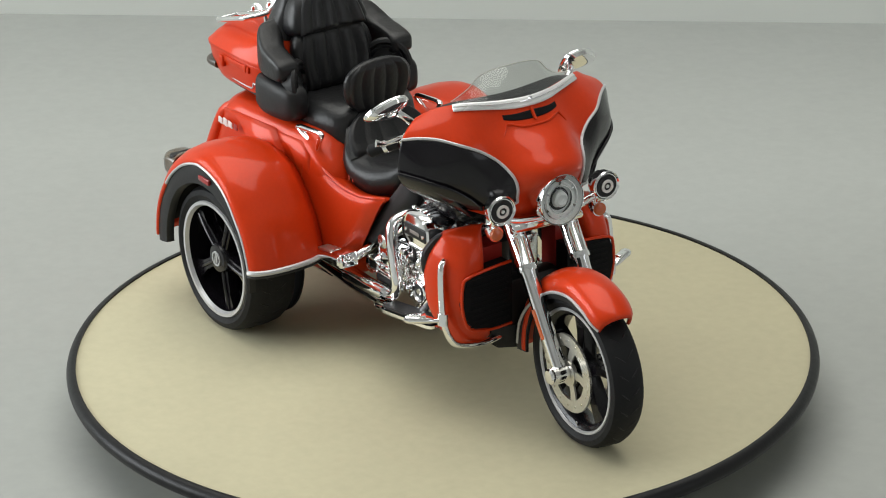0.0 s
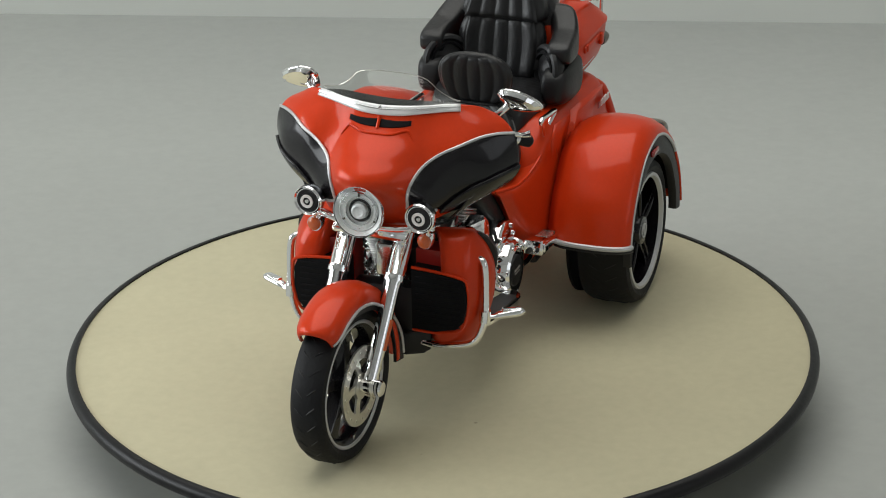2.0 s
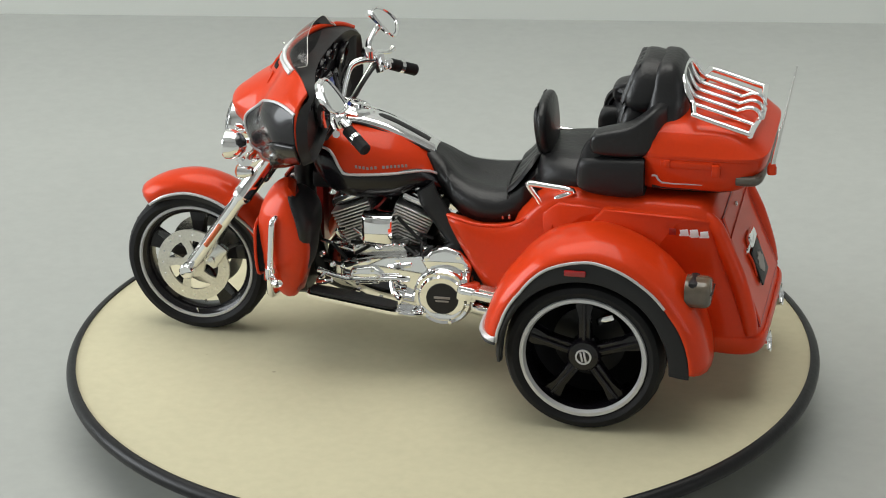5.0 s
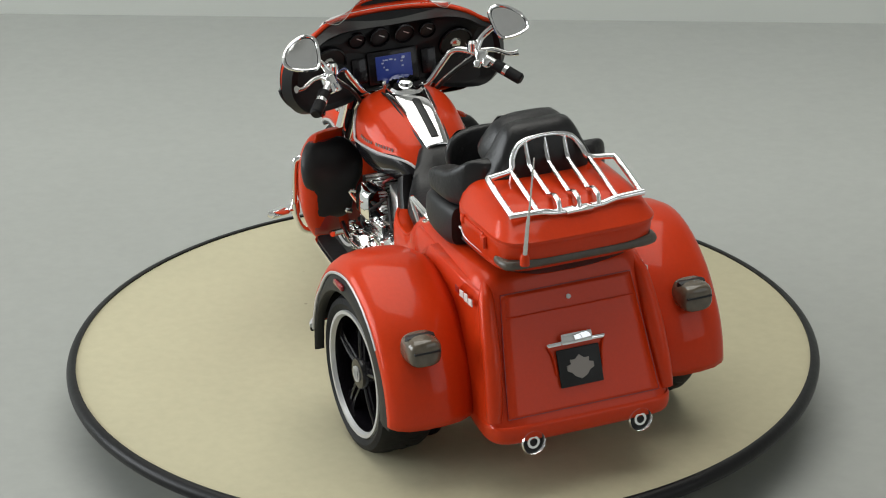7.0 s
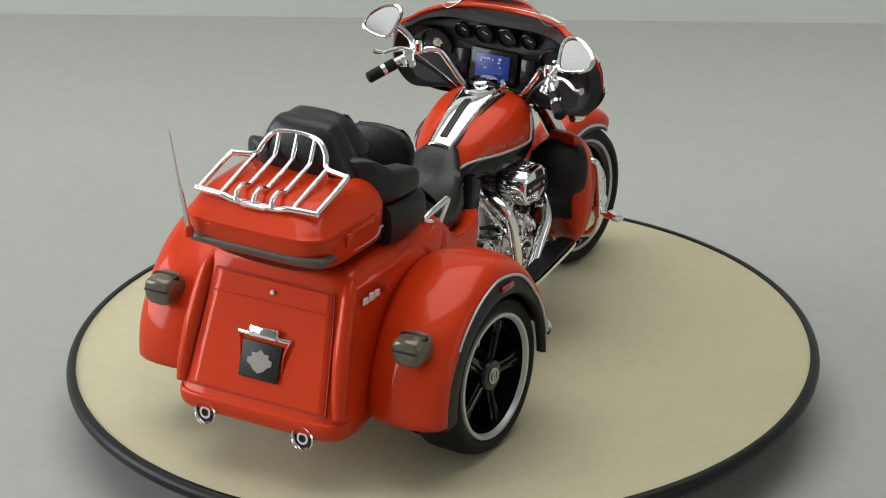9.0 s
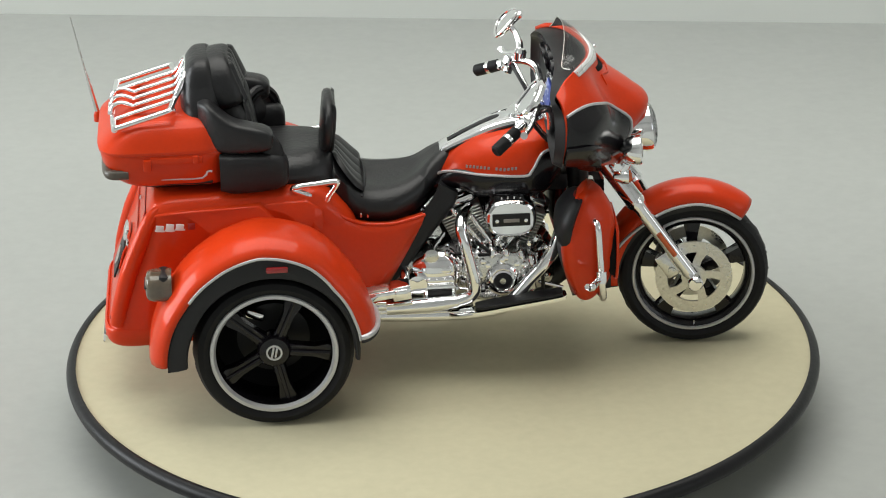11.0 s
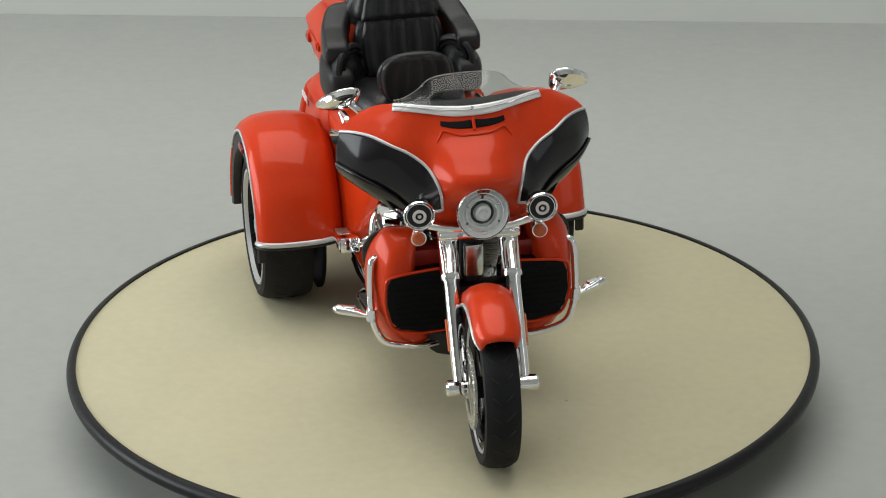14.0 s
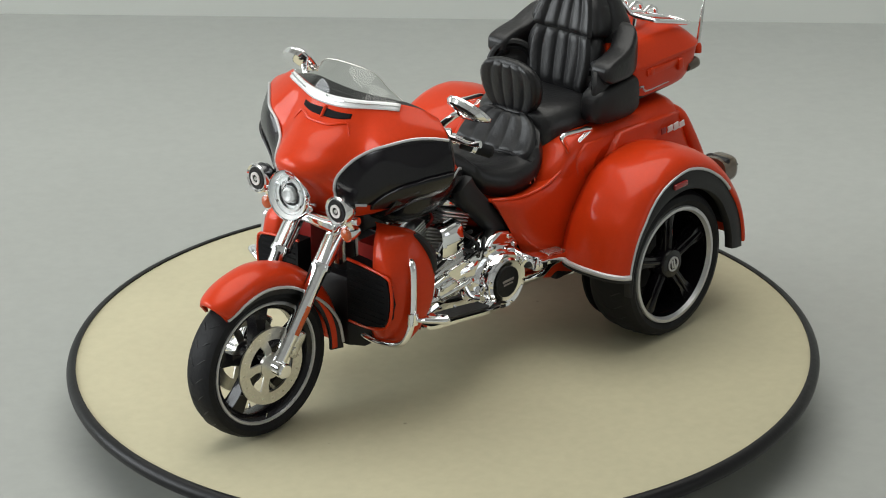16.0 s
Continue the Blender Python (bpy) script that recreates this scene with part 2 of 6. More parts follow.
# ---- the room: table, backdrop, walls ----
def plain(name, c, size, mat, label, category):
    return tagged(part(name, box(c, size, 0.0), mat, scale=1.0), label, category, kind="structure")


TABLE_Z = -0.022
EDGE_Y = 0.391
plain("table_top", (0, -0.20, TABLE_Z - 0.012), (2.2, 1.7, 0.024), CARD, "matt grey card sheet lying flat under the turntable", "table")
tagged(part("backdrop", box((0, EDGE_Y + 0.006, TABLE_Z + 0.17), (1.9, 0.012, 0.34), 0.0, (0, 0, -5.2)), BOARD, scale=1.0), "pale grey board standing upright behind the turntable", "backdrop", kind="structure")
ROOM = (-1.9, 1.9, -2.2, 1.2, -0.78, 1.66)
x0, x1, y0, y1, z0, z1 = ROOM
plain("floor", ((x0 + x1) / 2, (y0 + y1) / 2, z0 - 0.05), (x1 - x0 + 0.4, y1 - y0 + 0.4, 0.1), FLOOR, "brown wooden floor of the room", "floor")
plain("ceiling", ((x0 + x1) / 2, (y0 + y1) / 2, z1 + 0.05), (x1 - x0 + 0.4, y1 - y0 + 0.4, 0.1), CEIL, "plain white ceiling of the room", "ceiling")
plain("wall_north", (0, y1 + 0.05, (z0 + z1) / 2), (x1 - x0 + 0.2, 0.1, z1 - z0), PLASTER, "plain pale wall of the room", "wall")
plain("wall_south", (0, y0 - 0.05, (z0 + z1) / 2), (x1 - x0 + 0.2, 0.1, z1 - z0), PLASTER, "plain pale wall of the room", "wall")


def window_wall(name, x, out, yc, zc, w, h):
    """A side wall with one window opening in it, and the window's frame."""
    bm = box((x + out * 0.05, (y0 + yc - w / 2) / 2, (z0 + z1) / 2), (0.1, yc - w / 2 - y0, z1 - z0), 0.0)
    bm = box((x + out * 0.05, (y1 + yc + w / 2) / 2, (z0 + z1) / 2), (0.1, y1 - yc - w / 2, z1 - z0), 0.0, None, bm)
    bm = box((x + out * 0.05, yc, (z0 + zc - h / 2) / 2), (0.1, w, zc - h / 2 - z0), 0.0, None, bm)
    bm = box((x + out * 0.05, yc, (z1 + zc + h / 2) / 2), (0.1, w, z1 - zc - h / 2), 0.0, None, bm)
    tagged(part(name, bm, PLASTER, scale=1.0), "plain pale wall of the room with a window", "wall", kind="structure")
    fr = None
    for dy in (-w / 2 + 0.02, 0.0, w / 2 - 0.02):
        fr = box((x - out * 0.012, yc + dy, zc), (0.03, 0.04, h), 0.004, None, fr)
    for dz in (-h / 2 + 0.02, h / 2 - 0.02):
        fr = box((x - out * 0.012, yc, zc + dz), (0.028, w, 0.04), 0.004, None, fr)
    return part("window_frame", fr, PLASTER, scale=1.0)


tagged(window_wall("wall_west", x0, -1, 0.0, 0.62, 1.64, 1.14), "white window frame in the wall of the room", "window", kind="structure").name = "window_1"
tagged(window_wall("wall_east", x1, 1, -1.45, 0.75, 1.34, 1.34), "white window frame in the wall of the room", "window", kind="structure").name = "window_2"
lampbox = box((-0.12, 0.22, 1.635), (1.76, 1.66, 0.05), 0.006)
tagged(part("ceiling_light", lampbox, CEIL, scale=1.0), "flat white ceiling light over the table", "ceiling light", kind="structure")


# ---- turntable ----
def build_turntable():
    root = tagged(new("turntable"), "round cream-topped turntable with a black rubber edge", "turntable")
    part("top", lathe([(-0.030, 0.0), (-0.030, 0.985), (-0.012, 1.0), (-0.002, 1.0), (0.0, 0.996), (0.0, 0.0)], (0, 0, 0), (0, 0, 1), 160), CREAM, root, "cream painted round board")
    prof = [(-0.040 + 0.0, 0.992)] + [(-0.0165 + 0.0215 * math.sin(radians(a)), 1.004 + 0.021 * math.cos(radians(a))) for a in range(-80, 95, 15)] + [(0.004, 0.999), (-0.01, 0.999)]
    part("edging", lathe(prof, (0, 0, 0), (0, 0, 1), 160, closed=True), EDGE, root, "glossy black rubber edging")
    part("base", lathe([(-0.030, 0.62), (-0.08, 0.60), (-0.178, 0.56), (-0.1793, 0.0)], (0, 0, 0), (0, 0, 1), 64), SATIN, root, "black plastic base")
    return root


# ---- the model trike ----
FRONT_AXLE = (0.683, 0.204)
REAR_AXLE = (-0.462, 0.208)


def spokes(c, r0, r1, w0, w1, y0, y1, start, wheel):
    """Five tapered spokes from radius r0 to r1, each a part of the wheel."""
    for k in range(5):
        a = radians(start + 72 * k)
        ca, sa = math.cos(a), math.sin(a)
        poly = [(r0, -w0), (0.55 * (r0 + r1), -w0 * 0.72), (r0 + 0.86 * (r1 - r0), -w0 * 0.85), (r1, -w1), (r1, w1), (r0 + 0.86 * (r1 - r0), w0 * 0.85), (0.55 * (r0 + r1), w0 * 0.72), (r0, w0)]
        part("spoke", slab([(c[0] + ca * u - sa * v, c[1] + sa * u + ca * v) for u, v in poly], y0, y1, 0.006, None, 3), BLACK, wheel)


def tread(c, r, y0, y1, count, parent):
    bm = bmesh.new()
    mid, half = (y0 + y1) / 2, (y1 - y0) / 2
    for k in range(count):
        a = 2 * math.pi * k / count
        for s in (-1, 1):
            pts = []
            for j in range(4):
                t = 0.12 + 0.22 * j
                rr = r * (1 - 0.10 * t ** 3) + 0.0006
                b = a + s * 0.02 + 0.075 * j * 0.6
                pts.append((c[0] + rr * math.cos(b), mid + s * half * t, c[1] + rr * math.sin(b)))
            tube(pts, [0.0008, 0.0018, 0.0017, 0.0008], 5, 2, bm)
    return part("tread_groove", bm, SATIN, parent)


def front_wheel(trike):
    c = FRONT_AXLE
    o = (c[0], 0, c[1])
    rim = lathe([(-0.034, 0.168), (-0.036, 0.160), (-0.030, 0.147), (-0.020, 0.141), (0.020, 0.141), (0.030, 0.147), (0.036, 0.160), (0.034, 0.168)], o, (0, 1, 0), 64, closed=True)
    lathe([(-0.04, 0.0), (-0.04, 0.028), (0.04, 0.028), (0.04, 0.0)], o, (0, 1, 0), 32, bm=rim)
    wheel = part("front_wheel", rim, BLACK, trike, "black five-spoke front wheel")
    spokes(c, 0.022, 0.158, 0.019, 0.036, -0.020, 0.020, 20, wheel)
    prof = [(-0.030, 0.160), (-0.040, 0.168), (-0.046, 0.180), (-0.043, 0.193), (-0.030, 0.201), (-0.012, 0.204), (0.012, 0.204), (0.030, 0.201), (0.043, 0.193), (0.046, 0.180), (0.040, 0.168), (0.030, 0.160)]
    part("tyre", lathe(prof, o, (0, 1, 0), 96, closed=True), RUBBER, wheel, "black rubber tyre")
    tread(c, 0.204, -0.046, 0.046, 26, wheel)
    for s in (-1, 1):
        part("rim_ring", lathe([(s * 0.0370, 0.167), (s * 0.0405, 0.1645), (s * 0.0405, 0.1600), (s * 0.036, 0.157)], o, (0, 1, 0), 72, closed=True), SILVER, wheel, "thin silver ring round the rim")
        disc = lathe([(s * 0.052, 0.072), (s * 0.052, 0.104), (s * 0.058, 0.104), (s * 0.058, 0.072)], o, (0, 1, 0), 56, closed=True)
        for k in range(5):
            a = radians(8 + 72 * k)
            ca, sa = math.cos(a), math.sin(a)
            disc = slab([(c[0] + ca * u - sa * v, c[1] + sa * u + ca * v) for u, v in ((0.02, -0.009), (0.050, -0.012), (0.075, -0.024), (0.075, 0.004), (0.048, 0.010), (0.02, 0.012))], s * 0.0525 if s > 0 else -0.0575, s * 0.0575 if s > 0 else -0.0525, 0.0, disc)
        lathe([(s * 0.050, 0.0), (s * 0.050, 0.034), (s * 0.060, 0.034), (s * 0.062, 0.0)], o, (0, 1, 0), 32, bm=disc)
        d = part("brake_disc", disc, STEEL, wheel, "pale steel brake disc with cut-outs")
        bolts = bmesh.new()
        for k in range(16):
            a = radians(22.5 * k)
            lathe([(s * 0.0575, 0.0035), (s * 0.0588, 0.0030), (s * 0.0588, 0.0)], (c[0] + 0.090 * math.cos(a), 0, c[1] + 0.090 * math.sin(a)), (0, 1, 0), 8, bm=bolts)
        part("vent_hole", bolts, DULL, d)
        part("valve", tube([(c[0] + 0.004, s * 0.03, c[1] - 0.155), (c[0] + 0.004, s * 0.036, c[1] - 0.138)], 0.003, 8, 1), CHROME, wheel)


def rear_wheel(trike, s):
    c = REAR_AXLE
    o = (c[0], 0, c[1])
    fl = lambda prof: [(s * h, r) for h, r in prof]
    rim = lathe(fl([(0.31, 0.165), (0.31, 0.155), (0.40, 0.150), (0.437, 0.156), (0.437, 0.166)]), o, (0, 1, 0), 64, closed=True)
    y0, y1 = sorted((s * 0.385, s * 0.418))
    wheel = part("rear_wheel", rim, BLACK, trike, "wide black five-spoke rear wheel")
    spokes(c, 0.03, 0.155, 0.019, 0.027, y0, y1, 18 if s > 0 else 67, wheel)
    for k in range(5):
        a = radians((18 if s > 0 else 67) + 72 * k)
        part("spoke_rib", tube([(c[0] + u * math.cos(a), s * h, c[1] + u * math.sin(a)) for u, h in ((0.035, 0.419), (0.09, 0.421), (0.145, 0.417))], 0.0055, 8, 3), BLACK, wheel)
    prof = [(0.305, 0.160), (0.298, 0.180), (0.302, 0.198), (0.318, 0.206), (0.345, 0.208), (0.395, 0.208), (0.424, 0.205), (0.440, 0.196), (0.445, 0.182), (0.440, 0.170), (0.432, 0.163)]
    part("tyre", lathe(fl(prof), o, (0, 1, 0), 96, closed=True), RUBBER, wheel, "wide black rubber tyre")
    part("rim_ring", lathe(fl([(0.436, 0.1660), (0.4425, 0.1640), (0.4425, 0.1555), (0.432, 0.1500)]), o, (0, 1, 0), 80, closed=True), SILVER, wheel, "broad silver ring round the rim")
    cap = part("hub_cap", lathe(fl([(0.38, 0.043), (0.424, 0.043), (0.431, 0.038), (0.432, 0.026), (0.434, 0.0)]), o, (0, 1, 0), 40), BLACK, wheel, "black hub cap with a grey ring emblem")
    badge = lathe(fl([(0.4315, 0.021), (0.4355, 0.021), (0.4355, 0.0165), (0.4315, 0.0165)]), o, (0, 1, 0), 32, closed=True)
    badge = box((c[0] - 0.004, s * 0.434, c[1]), (0.005, 0.004, 0.030), 0.001, (0, 12, 0), badge)
    badge = box((c[0] + 0.005, s * 0.434, c[1]), (0.005, 0.004, 0.026), 0.001, (0, 12, 0), badge)
    part("emblem", badge, SILVER, cap)
    tread(c, 0.208, s * 0.300 if s > 0 else -0.445, s * 0.445 if s > 0 else -0.300, 30, wheel)
    part("brake_drum", lathe(fl([(0.27, 0.0), (0.27, 0.085), (0.335, 0.095), (0.340, 0.0)]), o, (0, 1, 0), 40), SATIN, wheel)
    part("caliper", box((c[0] - 0.045, s * 0.352, c[1] + 0.075), (0.05, 0.03, 0.022), 0.006, (0, 20, 0)), CHROME, wheel, "chrome brake caliper behind the spokes")


def fender_r(a):
    return line([(-8, 0.283), (20, 0.280), (45, 0.285), (67, 0.305), (95, 0.316), (125, 0.308), (150, 0.308), (175, 0.323), (192, 0.334)], a)


REAR_C = (-0.465, 0.225)


def rear_fender(trike, s):
    cross = [(0.225, -0.050), (0.255, -0.030), (0.285, -0.016), (0.33, -0.010), (0.38, -0.010), (0.42, -0.016), (0.447, -0.029), (0.460, -0.043), (0.464, -0.056)]
    rings = []
    for i in range(61):
        a = 6 + (187 - 6) * i / 60
        r0 = fender_r(a)
        rings.append([(REAR_C[0] + (r0 + dr) * math.cos(radians(a)), s * y, REAR_C[1] + (r0 + dr) * math.sin(radians(a))) for y, dr in cross])
    fender = part("rear_fender", skin(bmesh.new(), rings, False, False), RED, trike, "glossy orange-red rear fender", thick=0.012, inside=(REAR_C[0], s * 0.30, 0.15))
    liner = [[(REAR_C[0] + (fender_r(a) + dr - 0.017) * math.cos(radians(a)), s * y, REAR_C[1] + (fender_r(a) + dr - 0.017) * math.sin(radians(a))) for y, dr in cross[:-1]] for a in range(8, 186, 6)]
    part("fender_liner", skin(bmesh.new(), liner, False, False), GRILLE, fender, "black inner lining of the fender", thick=0.003)
    ring = lambda d, y: [(REAR_C[0] + (fender_r(a) + d) * math.cos(radians(a)), s * y, REAR_C[1] + (fender_r(a) + d) * math.sin(radians(a))) for a in range(5, 150, 5)]
    part("fender_stripe", tube(ring(-0.055, 0.4615), 0.0043, 8, 2), SILVER, fender, "silver pinstripe along the wheel arch")
    a = 6
    lo = [(REAR_C[0] + (fender_r(a) + dr + 0.003) * math.cos(radians(a)), s * y, REAR_C[1] + (fender_r(a) + dr) * math.sin(radians(a)) + 0.005) for y, dr in cross[1:]]
    part("fender_stripe", tube(lo, 0.0075, 8, 2), SILVER, fender, "silver pinstripe along the lower lip")
    lip = [(x, y, z - 0.010) for x, y, z in lo]
    part("lower_lip", tube(lip, 0.006, 8, 2), SATIN, fender)
    part("wheel_well", lathe([(s * 0.266, 0.0), (s * 0.266, 0.190), (s * 0.274, 0.190), (s * 0.274, 0.0)], (REAR_AXLE[0], 0, REAR_AXLE[1]), (0, 1, 0), 40), GRILLE, fender, "black inner wall of the wheel well")
    # black side panel round the wheel opening
    rings = []
    for i in range(49):
        a = -9 + (190 + 9) * i / 48
        ro = fender_r(a) - 0.058
        ri = line([(-9, 0.214), (0, 0.208), (40, 0.203), (120, 0.200), (160, 0.206), (190, 0.222)], a)
        ri = min(ri, ro - 0.012)
        rings.append([(REAR_C[0] + r * math.cos(radians(a)), s * y, REAR_C[1] + r * math.sin(radians(a))) for r, y in ((ro, 0.440), (ro, 0.459), (0.5 * (ro + ri), 0.464), (ri + 0.004, 0.462), (ri, 0.455), (ri, 0.440))])
    part("arch_panel", skin(bmesh.new(), rings, True, True), SATIN, fender, "satin black panel round the wheel arch")
    part("side_reflector", box((-0.446, s * 0.467, 0.455), (0.056, 0.010, 0.016), 0.004, None), REDLENS, fender, "small red side reflector")
    lamp = part("tail_lamp", loft([[(x, y * s, z) for x, y, z in sec_ring(-0.745 + dx, 0.044 * k, 0.388 - 0.040 * k, 0.388 + 0.036 * k, 3.0, 28, 0.371)] for dx, k in ((0.03, 1.0), (-0.008, 1.0), (-0.024, 0.95), (-0.034, 0.80), (-0.038, 0.45))], 3), TAIL, fender, "smoked grey-brown tail lamp")
    part("lamp_band", box((-0.775, s * 0.371, 0.393), (0.020, 0.070, 0.006), 0.002), SATIN, lamp)
    part("lamp_mount", box((-0.735, s * 0.371, 0.395), (0.03, 0.078, 0.060), 0.012), SATIN, lamp)


def front_fender(trike):
    c = FRONT_AXLE
    cross = [(-0.064, -0.036), (-0.064, -0.020), (-0.058, -0.004), (-0.040, 0.008), (-0.018, 0.014), (0, 0.016), (0.018, 0.014), (0.040, 0.008), (0.058, -0.004), (0.064, -0.020), (0.064, -0.036)]
    rings = []
    for i in range(49):
        a = 52 + (186 - 52) * i / 48
        r0 = line([(45, 0.231), (55, 0.240), (90, 0.246), (130, 0.243), (160, 0.240), (186, 0.243)], a)
        f = 0.93 * line([(52, 0.72), (56, 0.92), (64, 1.0)], a)
        rings.append([(c[0] + (r0 + (dr if a > 50 else dr * 0.9)) * math.cos(radians(a)), y * f, c[1] + (r0 + dr) * math.sin(radians(a))) for y, dr in cross])
    fender = part("front_fender", skin(bmesh.new(), rings, False, False), RED, trike, "glossy orange-red front fender", thick=0.008, inside=(c[0], 0, c[1]))
    for s in (-1, 1):
        pts = [(c[0] + r * math.cos(radians(a)), s * y, c[1] + r * math.sin(radians(a))) for a, r, y in ((53, 0.204, 0.046), (60, 0.207, 0.057), (72, 0.211, 0.0605), (90, 0.213, 0.0605), (112, 0.210, 0.0605), (135, 0.209, 0.0610), (152, 0.221, 0.0612), (168, 0.235, 0.0612), (183, 0.243, 0.0600))]
        part("fender_stripe", tube(pts, 0.0042, 8, 4), SILVER, fender, "silver pinstripe along the fender edge")
        rings = []
        for i in range(25):
            a = 62 + (187 - 62) * i / 24
            ri = line([(62, 0.200), (100, 0.192), (150, 0.196), (187, 0.204)], a)
            ro = line([(62, 0.209), (135, 0.209), (152, 0.221), (168, 0.235), (187, 0.245)], a)
            rings.append([(c[0] + r * math.cos(radians(a)), s * y, c[1] + r * math.sin(radians(a))) for r, y in ((ri, 0.050), (ri, 0.0575), (ro, 0.0602), (ro, 0.052))])
        part("fender_skirt", skin(bmesh.new(), rings, True, True), SATIN, fender, "satin black inner edge of the fender")


def fork(trike):
    top, bot = Vector((0.424, 0, 0.575)), Vector((0.680, 0, 0.212))
    d = (bot - top)
    for s in (-1, 1):
        p = lambda t, dy=0.0: tuple(top + d * t + Vector((0, s * (0.0785 + dy), 0)))
        leg = part("fork_leg", tube([p(0.0), p(0.36), p(0.362), p(0.40)], [0.0255, 0.0255, 0.0262, 0.0255], 20, 1), CHROME, trike, "chrome front fork leg")
        part("lower_leg", tube([p(0.40), p(0.44), p(0.92), p(0.98)], [0.0225, 0.0205, 0.0195, 0.0185], 20, 1), CHROME, leg)
        part("seal_ring", lathe([(-0.006, 0.0205), (-0.006, 0.0272), (0.0, 0.0278), (0.006, 0.0272), (0.006, 0.0205)], p(0.385), tuple(d), 24), CHROME, leg)
        part("reflector_strip", tube([p(0.62, 0.017), p(0.80, 0.016)], [0.008, 0.008], 8, 1), AMBER, leg, "orange reflector strip")
        part("axle_cap", lathe([(s * 0.062, 0.0), (s * 0.062, 0.018), (s * 0.088, 0.021), (s * 0.112, 0.021), (s * 0.117, 0.017), (s * 0.118, 0.0)], (FRONT_AXLE[0], 0, FRONT_AXLE[1] + 0.003), (0, 1, 0), 28), CHROME, leg)
        cal = box((0.610, s * 0.066, 0.245), (0.040, 0.022, 0.075), 0.008, (0, -35, 0))
        cal = box((0.634, s * 0.070, 0.262), (0.030, 0.026, 0.034), 0.008, (0, -35, 0), cal)
        cal = lathe([(s * 0.07, 0.012), (s * 0.083, 0.010), (s * 0.084, 0.0)], (0.622, 0, 0.232), (0, 1, 0), 16, cal)
        part("brake_caliper", cal, DULL, leg, "metal brake caliper")
        part("brake_hose", tube([(0.60, s * 0.07, 0.28), (0.575, s * 0.060, 0.34), (0.545, s * 0.064, 0.43), (0.47, s * 0.06, 0.52)], 0.0045, 8), SATIN, leg)
    # the lower yoke and lamp bar
    yoke = box((0.468, 0, 0.553), (0.080, 0.212, 0.022), 0.009, (0, 35, 0))
    yoke = box((0.482, 0, 0.542), (0.030, 0.120, 0.030), 0.010, (0, 35, 0), yoke)
    y = part("lower_yoke", yoke, CHROME, trike, "chrome fork yoke under the headlamp")
    part("lamp_bar", tube([(0.47, -0.170, 0.572), (0.485, -0.12, 0.566), (0.49, -0.06, 0.556), (0.49, 0.06, 0.556), (0.485, 0.12, 0.566), (0.47, 0.170, 0.572)], 0.011, 10, 4), CHROME, y)
    part("steering_neck", tube([(0.43, 0, 0.56), (0.36, 0, 0.66)], 0.032, 16, 1), SATIN, y)
    for s in (-1, 1):
        o = (0.505, s * 0.154, 0.614)
        shell = lathe([(-0.030, 0.0), (-0.026, 0.016), (-0.012, 0.032), (0.008, 0.0395), (0.024, 0.040), (0.028, 0.037), (0.024, 0.033)], o, (1, s * 0.04, 0.02), 36)
        fog = part("fog_lamp", shell, CHROME, trike, "round chrome auxiliary lamp with a dark lens")
        part("lens", lathe([(0.022, 0.0325), (0.027, 0.029), (0.028, 0.0)], o, (1, s * 0.04, 0.02), 32), BLACK, fog)
        part("lens_eye", lathe([(0.0275, 0.006), (0.0300, 0.005), (0.0302, 0.0)], o, (1, s * 0.04, 0.02), 16), DULL, fog)
        part("lens_ring", lathe([(0.0275, 0.0175), (0.0305, 0.0175), (0.0305, 0.0105), (0.0275, 0.0105)], o, (1, s * 0.04, 0.02), 28, closed=True), WHITE, fog, "pale ring in the lens")
        part("stem", tube([(0.495, s * 0.154, 0.578), (0.485, s * 0.152, 0.555)], 0.012, 10, 1), CHROME, fog)
        turn = part("turn_signal", lathe([(-0.030, 0.0), (-0.026, 0.012), (-0.004, 0.0195), (0.012, 0.020)], (0.487, s * 0.154, 0.540), (1, 0, 0), 24), CHROME, trike, "small chrome indicator with an amber lens")
        part("lens", lathe([(0.011, 0.0175), (0.017, 0.0165), (0.021, 0.010), (0.022, 0.0)], (0.487, s * 0.154, 0.540), (1, 0, 0), 24), AMBER, turn, "amber lens")


